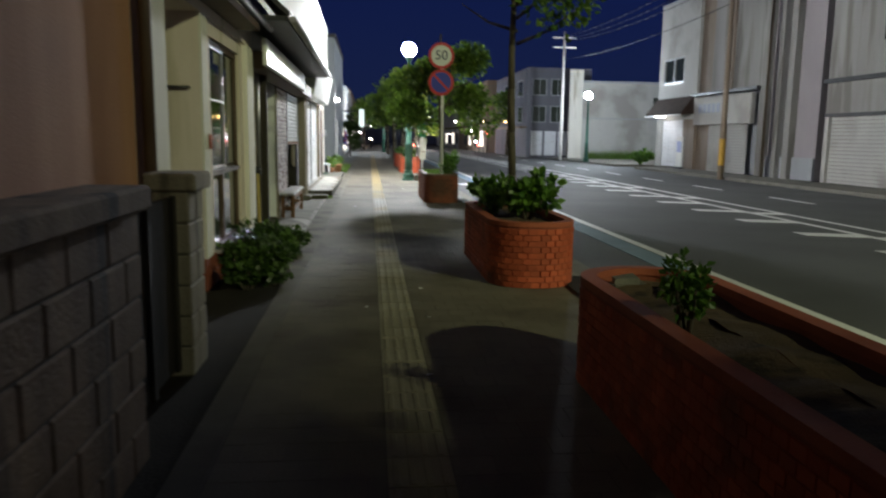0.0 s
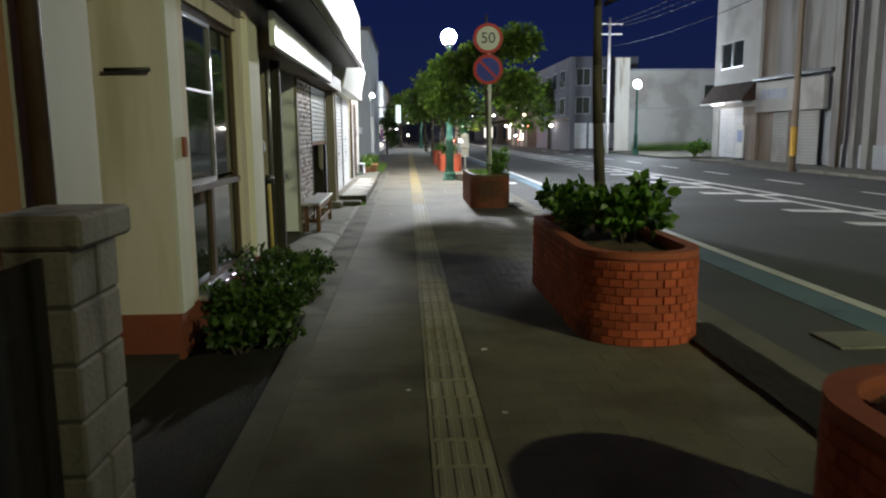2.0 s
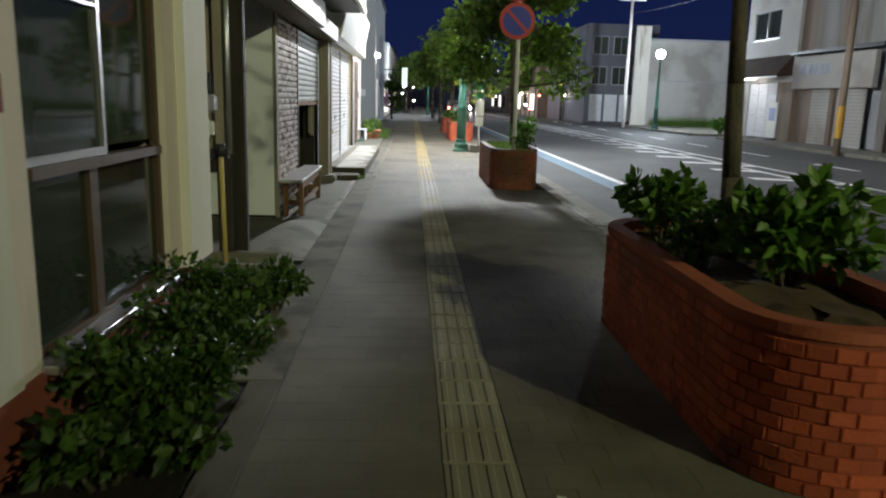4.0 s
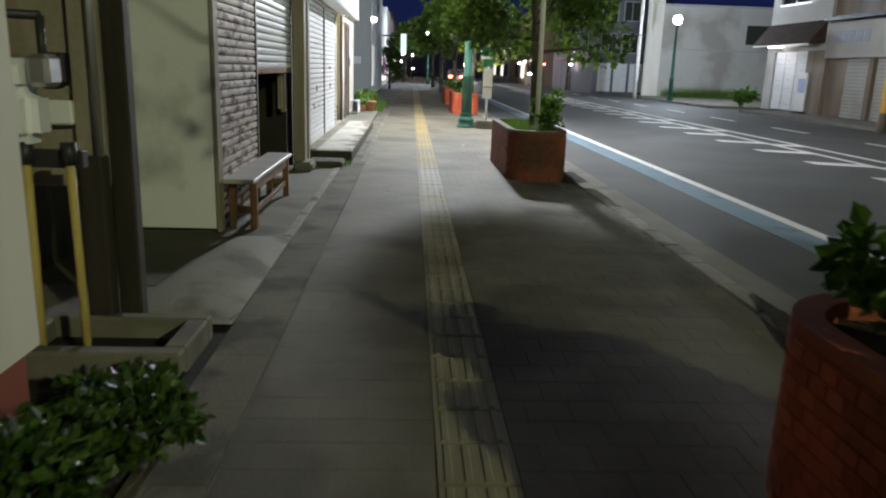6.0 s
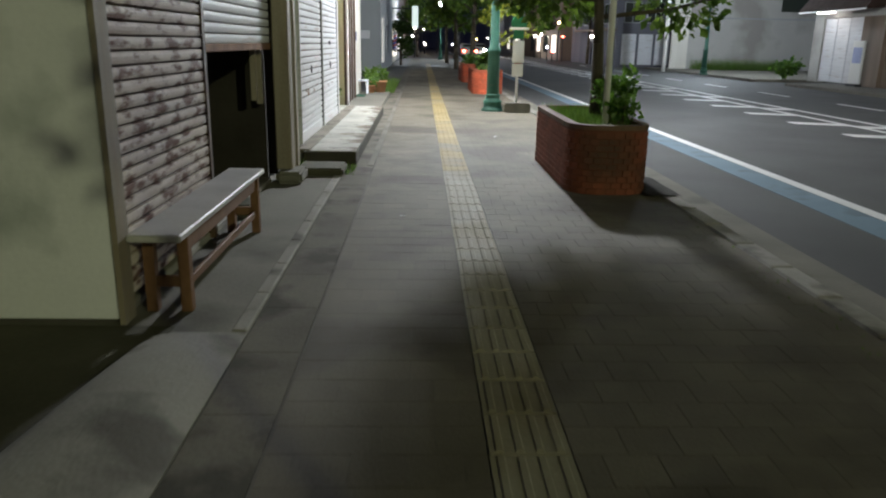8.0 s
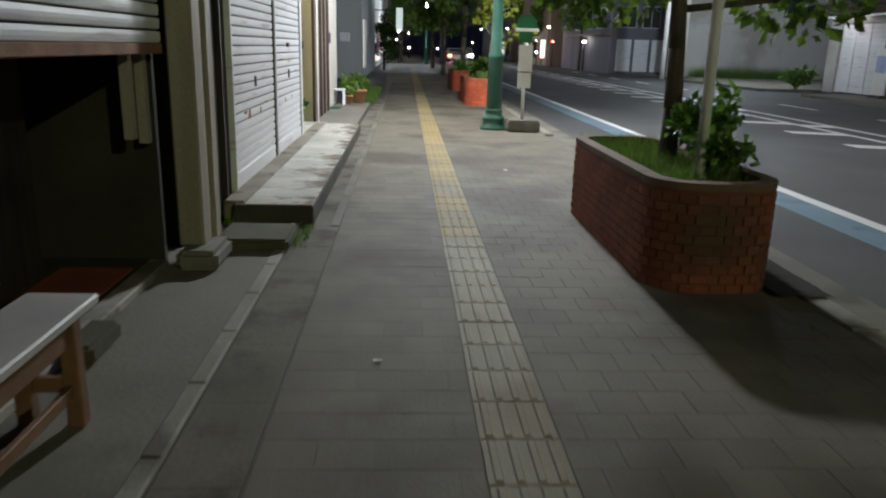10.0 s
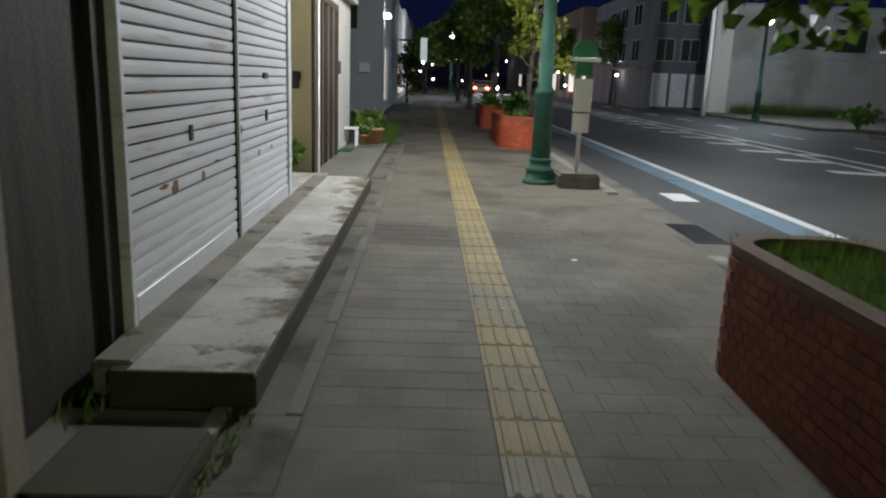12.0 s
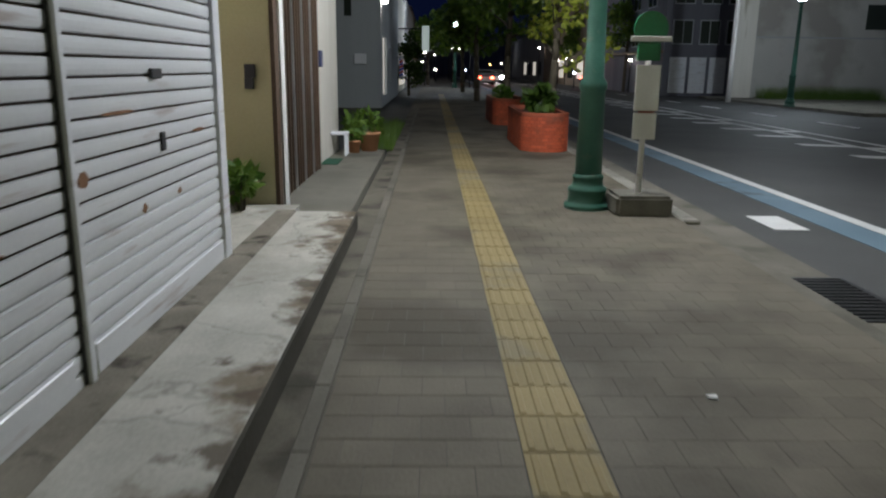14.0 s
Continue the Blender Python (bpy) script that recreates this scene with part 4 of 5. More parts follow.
part("pier", boxes((FX, FX + 0.3, 38.7, 40.2, 0, 2.7)), FARB, fb1)
part("pier", boxes((FX, FX + 0.3, 43.2, 44.0, 0, 2.7)), FARW, fb1)
fb2 = thing("row_shop", 18, 35, 0, "brown and pale two-storey shop row with a long sign", "building")
part("wall", boxes((FX + 0.15, FX + 0.4, 37.2, 38.69, 0, 9.0)), FARB, fb2)
part("wall", boxes((FX + 0.1, FX + 0.4, 32.1, 37.2, 4.0, 9.0)), FARS, fb2)
part("upper_pier", boxes((FX, FX + 0.1, 34.9, 35.3, 4.0, 9.0)), FARB, fb2)
part("sign", box(FX - 0.25, FX, 32.4, 38.4, 2.35, 3.75, 0.03), FARW, fb2, "long pale shop sign with faded lettering bars")
for y in (37.4, 36.9, 36.4, 35.9, 35.4):
    part("letter_bar", boxes((FX - 0.26, FX - 0.25, y, y + 0.36, 2.95, 3.4)), LETTER, fb2)
part("ledge", boxes((FX - 0.3, FX + 0.1, 31.9, 38.69, 3.85, 4.0)), DARK, fb2)
part("pier", boxes((FX, FX + 0.4, 35.3, 35.6, 0, 2.35)), FARB, fb2)
for a, b in ((33.2, 35.2), (35.7, 37.2)):
    shutter("shutter", FX + 0.1, a, b, 0.0, 2.35, 0.14, FARW, fb2, "pale closed shutter", 0.008, -1, gap=FARS)
part("back", boxes((FX + 0.41, FX + 0.6, 32, 38.69, 0, 9.0)), FARG, fb2)
fb3 = thing("pier_building", 18, 30, 0, "pale mauve building with upright piers", "building")
part("wall", boxes((FX + 0.2, 24, 27.9, 32.05, 0, 9.6)), FARP, fb3)
for y, w in ((31.5, 0.5), (30.3, 0.35), (29.4, 0.4)):
    part("pier", boxes((FX - 0.1, FX + 0.2, y, y + w, 0, 9.6)), FARS, fb3)
part("base", boxes((FX + 0.1, FX + 0.2, 27.9, 32.05, 0, 0.9)), FARG, fb3)
# dark block stands in for the shade between two buildings
part("gap_shade", boxes((FX + 1.0, 24, 27.2, 27.89, 0, 7)), INTERIOR, fb3)
fb4 = thing("garage_building", 18, 22, 0, "wide pale building with a broad closed shutter", "building")
part("wall", boxes((FX, 26, 12, 27.15, 2.55, 9.0)), FARS, fb4)
part("ledge", boxes((FX - 0.2, FX, 12, 27.15, 3.75, 3.9)), DARK, fb4)
part("ledge", boxes((FX - 0.06, FX, 12, 27.15, 2.5, 2.62)), DARK, fb4)
shutter("shutter", FX + 0.12, 20.2, 26.9, 0.0, 2.5, 0.14, FARW, fb4, "broad pale closed shutter", 0.008, -1, gap=FARS)
shutter("shutter", FX + 0.12, 13.0, 20.0, 0.0, 2.5, 0.14, FARW, fb4, "broad pale closed shutter", 0.008, -1, gap=FARS)
part("pier", boxes((FX, FX + 0.3, 20.0, 20.2, 0, 2.55)), FARW, fb4)
part("pier", boxes((FX, FX + 0.3, 26.9, 27.15, 0, 2.55)), FARW, fb4)
part("window", boxes((FX - 0.02, FX + 0.02, 22.0, 24.2, 5.0, 6.2)), GLASS, fb4)
fb5 = thing("behind_building", 18, 0, 0, "plain pale building further back along the street", "building")
part("wall", boxes((FX, 26, -40, 11.9, 0, 7.5)), FARS, fb5)

warehouse = thing("warehouse", 24, 60, 0, "long pale windowless warehouse wall behind a hedge", "building")
wall_h = boxes((16.3, 34, 60.0, 60.3, 0, 6.1))
part("wall", wall_h, FARW, warehouse)
part("pilaster", boxes((16.2, 17.3, 59.85, 60.0, 0, 7.1)), STUCCO_W, warehouse)
part("coping", boxes((17.3, 34, 59.92, 60.32, 6.1, 6.25)), FARG, warehouse)
part("band", boxes((17.3, 34, 59.95, 60.0, 3.2, 3.28)), FARG, warehouse)
part("window", boxes((23.3, 25.2, 59.95, 59.99, 3.7, 5.0)), GLASS, warehouse)
house_h = thing("far_shop_house", 14, 66, 0, "far three-storey shop house with dark windows", "building")
part("wall", boxes((13.6, 19.2, 64, 80, -0.1, 7.6)), FARD, house_h)
for z in (3.0, 5.3):
    for x in (14.1, 15.7, 17.3):
        w = part("window", boxes((x, x + 1.1, 63.95, 63.99, z, z + 1.3)), GLASS, house_h)
        part("frame", boxes((x - 0.06, x, 63.92, 64.0, z - 0.06, z + 1.36), (x + 1.1, x + 1.16, 63.92, 64.0, z - 0.06, z + 1.36), (x, x + 1.1, 63.92, 64.0, z + 1.3, z + 1.36), (x, x + 1.1, 63.92, 64.0, z - 0.06, z), (x + 0.53, x + 0.57, 63.93, 63.95, z, z + 1.3)), FARG, w)
    for y in (66, 69.5, 73):
        w = part("window", boxes((13.56, 13.6, y, y + 1.8, z, z + 1.3)), GLASS, house_h)
        part("frame", boxes((13.53, 13.6, y - 0.07, y, z - 0.07, z + 1.37), (13.53, 13.6, y + 1.8, y + 1.87, z - 0.07, z + 1.37), (13.53, 13.6, y, y + 1.8, z + 1.3, z + 1.37), (13.53, 13.6, y, y + 1.8, z - 0.07, z), (13.54, 13.56, y + 0.87, y + 0.93, z, z + 1.3)), FARG, w)
part("canopy", box(13.0, 13.6, 64, 76, 2.45, 2.6, 0.02), FARB, house_h)
for x in (14.0, 15.2, 16.4):
    part("shutter", box(x, x + 1.0, 63.93, 63.985, 0.1, 2.2, 0.01), SHUT_W, house_h, "pale closed shutter")
for i, (x0, x1, y0, y1, h, m) in enumerate(((13.2, 22, 84, 110, 8, FARB), (13.5, 24, 112, 150, 6, FARG), (-12, -2.3, 76, 100, 6.5, FARG), (-12, -2.6, 104, 150, 8, FARB), (-30, 40, 190, 200, 9, FARG))):
    b = thing("far_building", x0, y0, 0, "dark far building with a few lit windows", "building", "far buildings")
    part("wall", boxes((x0, x1, y0, y1, -0.1, h)), m, b)
    face = x0 - 0.05 if x0 > 10 else x1 + 0.02
    for k in range(4):
        yy = y0 + 2 + k * 5
        if yy + 2 < y1 and i < 4:
            part("window", boxes((face, face + 0.03, yy, yy + 2.4, 0.6, 2.3)), LITWIN if k % 2 == i % 2 else GLASS, b)


# ---- lamps and signs ----
def street_lamp(x, y, glow_mat, label):
    lamp = thing("street_lamp", x, y, 0, label, "street lamp", "globe street lamps")
    part("base", lathe(x, y, [(0.235, -0.01), (0.235, 0.05), (0.2, 0.065), (0.19, 0.17), (0.2, 0.18), (0.2, 0.215), (0.165, 0.235), (0.15, 0.3), (0.16, 0.31), (0.16, 0.34), (0.14, 0.36)], 24), GREEN, lamp, "stepped cast foot")
    part("shaft", lathe(x, y, [(0.138, 0.34), (0.125, 1.2), (0.14, 1.22), (0.14, 1.28), (0.1, 1.34), (0.065, 4.1), (0.1, 4.14), (0.1, 4.2)], 20), GREEN, lamp)
    part("collar", lathe(x, y, [(0.13, 4.18), (0.15, 4.24), (0.12, 4.28)], 20), DARK, lamp)
    r, prof = 0.23, []
    for k in range(13):
        a = -math.pi / 2 + math.pi * k / 12
        prof.append((max(0.01, r * math.cos(a)), 4.48 + r * math.sin(a)))
    part("globe", lathe(x, y, prof, 24), glow_mat, lamp, "bright glowing globe")
    return lamp


street_lamp(1.36, 26.1, GLOBE, "green street lamp with a bright globe on the pavement")
street_lamp(14.85, 50.0, GLOBE_F, "green street lamp with a bright globe across the road")
# unseen lamp, assumed from lamp spacing and a shadow edge, kept faint
street_lamp(14.85, 1.3, GLOBE_B, "green street lamp with a bright globe across the road")
street_lamp(1.4, 74.0, GLOBE_F, "far street lamp with a bright globe")

sign_post = thing("road_sign", 1.7, 17.6, 0.5, "round speed limit and no-parking signs on a pale steel pole", "road sign")
part("pole", tube((1.71, 17.55, 0.45), (1.69, 17.55, 3.65), 0.034), POLEW, sign_post)


def disc(y, z, r, t=0.004, x=1.66, n=40):
    return tube((x, y, z), (x, y - t, z), r, r, n)


d50 = part("speed_disc", disc(17.51, 3.38, 0.3), SIGNR, sign_post, "red-rimmed speed limit disc")
part("speed_face", disc(17.505, 3.38, 0.235, 0.003), SIGNW, sign_post)
nop = part("no_parking_disc", disc(17.51, 2.77, 0.3), SIGNR, sign_post, "red and blue no-parking disc")
part("no_parking_face", disc(17.505, 2.77, 0.235, 0.003), SIGNB, sign_post)
part("diagonal", box(-0.235, 0.235, 17.498, 17.501, -0.025, 0.025), SIGNR, sign_post)
bpy.data.objects["diagonal"].matrix_basis = pose(1.66, 0, 2.77, 0, 45, 0)
for z in (3.38, 2.77):
    part("clamp", box(1.6, 1.76, 17.515, 17.6, z - 0.025, z + 0.025), STEEL, sign_post)
txt = bpy.data.curves.new("digits", "FONT")
txt.body, txt.size, txt.extrude, txt.align_x, txt.align_y = "50", 0.3, 0.002, "CENTER", "CENTER"
tob = bpy.data.objects.new("digits", txt)
scene.collection.objects.link(tob)
tob.matrix_world = pose(1.66, 17.499, 3.38, 90, 0, 0)
bpy.context.view_layer.update()
tme = bpy.data.meshes.new_from_object(tob)
bpy.data.objects.remove(tob)
dig = new("digits", tme)
dig.matrix_basis = pose(1.66, 17.499, 3.38, 90, 0, 0)
dig.data.materials.clear()
dig.data.materials.append(INK)
dig.parent = sign_post

bus = thing("bus_stop_sign", 1.84, 25.9, 0, "bus stop pole with green round top and timetable boards", "bus stop sign")
part("foot", box(1.56, 2.12, 25.62, 26.12, -0.01, 0.2, 0.03, 2), STONE, bus, "dark concrete foot block")
part("pole", tube((1.84, 25.9, 0.2), (1.84, 25.9, 1.95), 0.03), STEEL, bus)
part("board", box(1.72, 1.96, 25.84, 25.87, 1.02, 1.46, 0.005), SIGNW, bus, "white timetable board")
part("board", box(1.72, 1.95, 25.84, 25.87, 0.74, 1.0, 0.005), SIGNW, bus, "white timetable board")
part("band", boxes((1.76, 1.92, 25.83, 25.84, 1.0, 1.02)), PLINTH, bus)
part("top_disc", tube((1.84, 25.9, 1.8), (1.84, 25.86, 1.8), 0.165, 0.165, 32), SIGNG, bus, "green round top")
part("name_band", box(1.64, 2.04, 25.83, 25.86, 1.68, 1.73, 0.004), SIGNW, bus)
part("route_box", box(1.72, 1.94, 25.84, 25.89, 1.5, 1.66, 0.006), SIGNG, bus, "green route box")

# utility poles across the road, with cables
def utility_pole(x, y, h, label, banded=True, coat=FARB):
    p = thing("utility_pole", x, y, 0, label, "utility pole", "utility poles")
    part("shaft", lathe(x, y, [(0.13, -0.1), (0.12, 3), (0.085, h)], 16), coat, p)
    if banded:
        part("band", lathe(x, y, [(0.132, 0.5), (0.136, 0.52), (0.134, 1.6), (0.13, 1.62)], 16), surface("pole_band_yellow", (0.4, 0.22, 0.03), (0.55, 0.32, 0.06), 0.7, 3, 40, 0.1), p, "yellow and black warning band")
    for z in (h - 0.5, h - 1.2):
        part("cross_arm", box(x - 0.9, x + 0.9, y - 0.05, y + 0.05, z, z + 0.1), STEEL, p)
    return p


road_pole = utility_pole(15.3, *BACK_LAMP, "tall concrete utility pole carrying a road light")
part("lamp_arm", tube((15.3, BACK_LAMP[0], 10.2), (13.9, BACK_LAMP[0], 10.6), 0.04), STEEL, road_pole)
part("lamp_bowl", lathe(13.8, BACK_LAMP[0], [(0.02, 10.3), (0.12, 10.33), (0.19, 10.42), (0.2, 10.5)], 20), LEDS, road_pole, "glowing lamp bowl")
part("lamp_cap", lathe(13.8, BACK_LAMP[0], [(0.22, 10.5), (0.2, 10.58), (0.08, 10.65)], 20), DARK, road_pole)
utility_pole(14.95, 30.4, 9.0, "tall concrete utility pole with a yellow band")
utility_pole(14.6, 56.0, 9.5, "tall pale concrete utility pole by the side street", False, STEEL)
drain_pole = thing("drain_pole", 17.2, 31.2, 0, "slim brown pole against a shopfront", "pole")
part("shaft", tube((17.2, 31.2, 0.0), (17.2, 31.2, 9.0), 0.07, 0.06), FARB, drain_pole)
for k, (dx, z) in enumerate(((-0.8, 8.6), (0.0, 8.6), (0.8, 8.6), (0.0, 7.2))):
    pts = []
    for i in range(25):
        u = i / 24
        pts.append((14.95 + dx + (14.6 - 14.95) * u, 30.4 + 25.6 * u, z + 0.3 * u - 1.6 * u * (1 - u)))
    c = part("cable", path_tube(pts, 0.02, 5), RUBBER)
    tagged(c, "black overhead cable between utility poles", "cable", "overhead cables")


# ---- planters ----
def stadium(x0, x1, y0, y1, r, step):
    """Points and outward normals round a rectangle with round ends, spaced by about step."""
    out = []
    cx0, cx1, cy0, cy1 = x0 + r, x1 - r, y0 + r, y1 - r
    segs = [((cx0, y0), (cx1, y0), (0, -1)), ((cx1, cy0), None, -90), ((x1, cy0), (x1, cy1), (1, 0)), ((cx1, cy1), None, 0), ((cx1, y1), (cx0, y1), (0, 1)), ((cx0, cy1), None, 90), ((x0, cy1), (x0, cy0), (-1, 0)), ((cx0, cy0), None, 180)]
    for a, b, c in segs:
        if b is None:
            n = max(2, round(r * math.pi / 2 / step))
            for i in range(n):
                t = radians(c + 90 * (i + 0.5) / n)
                out.append((a[0] + r * math.cos(t), a[1] + r * math.sin(t), math.cos(t), math.sin(t)))
        else:
            d = math.hypot(b[0] - a[0], b[1] - a[1])
            n = max(0, round(d / step))
            for i in range(n):
                u = (i + 0.5) / n
                out.append((a[0] + (b[0] - a[0]) * u, a[1] + (b[1] - a[1]) * u, *c))
    return out


def ring_wall(pts_out, pts_in, z0, z1):
    n = len(pts_out)
    v = [(x, y, z0) for x, y in pts_out] + [(x, y, z1) for x, y in pts_out] + [(x, y, z0) for x, y in pts_in] + [(x, y, z1) for x, y in pts_in]
    f = []
    for i in range(n):
        j = (i + 1) % n
        f += [(i, j, n + j, n + i), (2 * n + j, 2 * n + i, 3 * n + i, 3 * n + j), (n + i, n + j, 3 * n + j, 3 * n + i), (i, 2 * n + i, 2 * n + j, j)]
    return v, f


def brick_mesh():
    bm = box(-0.0482, 0.0482, -0.006, 0.014, -0.0282, 0.0282)
    for v in bm.verts:
        if v.co.y < 0:
            v.co.x *= 0.93
            v.co.z *= 0.9
    me = bpy.data.meshes.new("brick")
    bmesh.ops.recalc_face_normals(bm, faces=list(bm.faces))
    bm.to_mesh(me)
    bm.free()
    me.materials.append(BRICK)
    return me


BRICK_ME = brick_mesh()


def planter(x0, x1, y0, y1, h, label, singles=0, r=0.42, mats=(MORTAR, CAPB, BRICKS)):
    p = thing("brick_planter", (x0 + x1) / 2, (y0 + y1) / 2, 0, label, "planter", "brick planters along the kerb")
    fine = stadium(x0, x1, y0, y1, r, 0.05)
    deep = 0.003 if mats[0] == MORTAR else 0.001
    o = [(a - deep * c, b - deep * d) for a, b, c, d in fine]
    i_ = [(a - 0.085 * c, b - 0.085 * d) for a, b, c, d in fine]
    raw("core", *ring_wall(o, i_, -0.01, h - 0.045), mats[0], p)
    o2 = [(a + 0.006 * c, b + 0.006 * d) for a, b, c, d in fine]
    i2 = [(a - 0.095 * c, b - 0.095 * d) for a, b, c, d in fine]
    raw("rim", *ring_wall(o2, i2, h - 0.045, h), mats[1], p, "brown brick rim")
    ring = [(a - 0.09 * c, b - 0.09 * d, h - 0.085 + 0.03 * noise.noise((a * 3, b * 3, 0))) for a, b, c, d in fine]
    n = len(ring)
    verts = ring + [((x0 + x1) / 2, min(max(q[1], y0 + r), y1 - r), h - 0.06 + 0.04 * noise.noise((q[0] * 2, q[1] * 4, 5))) for q in ring]
    raw("soil", verts, [(k, (k + 1) % n, n + (k + 1) % n, n + k) for k in range(n)], DRYSOIL if mats[0] == MORTAR else SOIL, p, "dry dark soil")
    rows = int((h - 0.03) / 0.0605)
    spots = []
    ring_pts = stadium(x0, x1, y0, y1, r, 0.01)
    for row in range(rows):
        for k in range(5 if row % 2 else 0, len(ring_pts), 10):
            a, b, c, d = ring_pts[k]
            spots.append((a, b, 0.031 + row * 0.0605, math.degrees(math.atan2(d, c)) + 90))
    spots.sort(key=lambda q: q[1])
    for a, b, z, ang in spots[:singles]:
        ob = new("brick", BRICK_ME)
        ob.matrix_basis = pose(a, b, z, 0, 0, ang + random.uniform(-1.5, 1.5)) @ Matrix.Translation((0, random.uniform(-0.003, 0.003), 0))
        ob.parent = p
    base = [v.co.copy() for v in BRICK_ME.vertices]
    polys = [tuple(q.vertices) for q in BRICK_ME.polygons]
    verts, faces = [], []
    for a, b, z, ang in spots[singles:]:
        m = pose(a, b, z, 0, 0, ang + random.uniform(-1.5, 1.5))
        k = len(verts)
        verts += [m @ v for v in base]
        faces += [tuple(i + k for i in q) for q in polys]
    if verts:
        raw("brickwork", verts, faces, mats[2], p, "", "stuff")
    return p


PH = 0.67
planter(1.3, 2.14, -1.6, 4.72, PH, "long low red brick planter with sparse soil and one shrub")
planter(1.24, 2.14, 7.2, 9.85, PH, "red brick planter with rounded ends, shrubs and a tree", 300)
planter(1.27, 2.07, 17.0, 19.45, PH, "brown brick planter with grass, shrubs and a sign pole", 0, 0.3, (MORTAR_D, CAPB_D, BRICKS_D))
planter(1.3, 2.15, 31.3, 34.2, PH, "orange-lit red brick planter with spiky plants and a tree")
planter(1.3, 2.15, 37.5, 40.5, PH, "red brick planter further along the kerb")


# ---- plants ----
def leaves(name, clusters, size, material, parent, rng, label="", droop=0.3, kind="stuff"):
    """Bent leaf blades in clusters: (x, y, z, spread radius, vertical radius, count)."""
    verts, faces = [], []
    for cx, cy, cz, rr, rz, cnt in clusters:
        for _ in range(cnt):
            d = rng.normal(size=3)
            d /= np.linalg.norm(d)
            q = rng.random() ** 0.4
            c = np.array((cx + d[0] * rr * q, cy + d[1] * rr * q, cz + d[2] * rz * q))
            a = d * 0.8 + rng.normal(size=3) * 0.6
            a[2] += 0.1 - droop * rng.random()
            a /= np.linalg.norm(a)
            s = np.cross(a, rng.normal(size=3))
            s /= np.linalg.norm(s) + 1e-9
            u = np.cross(s, a)
            L_ = size * rng.uniform(0.6, 1.25)
            w = L_ * rng.uniform(0.28, 0.42)
            k = len(verts)
            verts += [c, c + a * L_ * 0.5 + s * w + u * L_ * 0.06, c + a * L_ - u * L_ * 0.12, c + a * L_ * 0.5 - s * w + u * L_ * 0.06, c + a * L_ * 0.5 - u * L_ * 0.04]
            faces += [(k, k + 1, k + 4), (k + 1, k + 2, k + 4), (k + 2, k + 3, k + 4), (k + 3, k, k + 4)]
    ob = raw(name, verts, faces, material, parent, label, kind)
    return ob


def shrub(x, y, z, r, h, count, seed, label, material=LEAF_S, size=0.1, stems=6, name="shrub", group=""):
    rng = np.random.default_rng(seed)
    s = thing(name, x, y, z, label, "shrub" if name == "shrub" else "plant", group)
    cl = []
    for i in range(stems):
        bm = bmesh.new()
        a = 2 * math.pi * i / stems + rng.uniform(-0.4, 0.4)
        q = r * rng.uniform(0.25, 0.75)
        top = (x + q * math.cos(a), y + q * math.sin(a), z + h * rng.uniform(0.55, 0.9))
        tube((x + 0.02 * math.cos(a), y + 0.02 * math.sin(a), z - 0.05), top, 0.016, 0.006, 6, bm)
        part("stem", bm, BARK, s, "brown woody stem")
        cl.append((*top, r * 0.5, h * 0.3, count // (stems + 2)))
    cl.append((x, y, z + h * 0.6, r * 0.7, h * 0.35, 2 * count // (stems + 2)))
    leaves("foliage", cl, size, material, s, rng)
    return s


def tree(x, y, z, height, trunk_r, crown, count, seed, label, material=LEAF_T, size=0.13, lean=0.0, limbs=9, keep=None):
    """crown: (radius, bottom, top)."""
    rng = np.random.default_rng(seed)
    t = thing("street_tree", x, y, z, label, "tree", "street trees")
    cr, cb, ct = crown
    bm = bmesh.new()
    pts = []
    for i in range(9):
        u = i / 8
        pts.append((x + lean * u + 0.05 * math.sin(4 * u + seed), y + 0.05 * math.cos(5 * u + seed) - 0.05, z + u * (height - z)))
    for i, (a, b) in enumerate(zip(pts, pts[1:])):
        tube(a, b, trunk_r * (1 - 0.085 * i), trunk_r * (1 - 0.085 * (i + 1)), 10, bm)
    part("trunk", bm, BARK, t, "rough brown trunk")
    cl = []
    for i in range(limbs):
        a = 2.4 * i + rng.uniform(-0.4, 0.4)
        zb = cb + (ct - cb) * (0.0 + 0.75 * i / limbs) - 0.2
        u = min(1.0, max(0.1, (zb - z) / (height - z)))
        b0 = Vector((x + lean * u, y - 0.03, min(zb, height)))
        reach = cr * rng.uniform(0.6, 1.0) * (1 - 0.45 * i / limbs)
        e = b0 + Vector((reach * math.cos(a), reach * math.sin(a), rng.uniform(0.15, 0.6) * (ct - cb) * 0.45))
        mid = b0.lerp(e, 0.5) + Vector((0, 0, -0.06))
        bml = bmesh.new()
        tube(b0, mid, trunk_r * 0.4, trunk_r * 0.26, 7, bml)
        tube(mid, e, trunk_r * 0.26, trunk_r * 0.1, 7, bml)
        part("limb", bml, BARK, t)
        for q, f in ((0.55, 0.25), (0.8, 0.35), (1.0, 0.4)):
            c = b0.lerp(e, q)
            if keep and not keep(c):
                continue
            cl.append((c.x + rng.uniform(-0.15, 0.15), c.y + rng.uniform(-0.15, 0.15), c.z + rng.uniform(-0.1, 0.2), cr * 0.33, cr * 0.24, int(count / limbs * f)))
    leaves("crown", cl, size, material, t, rng, "leafy crown with gaps")
    return t


# unseen tree added at the row's spacing; its crown blocks the flood light
tree(1.72, -0.8, PH - 0.1, 4.6, 0.09, (1.9, 2.2, 5.2), 4200, 5, "unseen leafy tree in a long brick planter, added to shade the pavement", LEAF_T, 0.17)
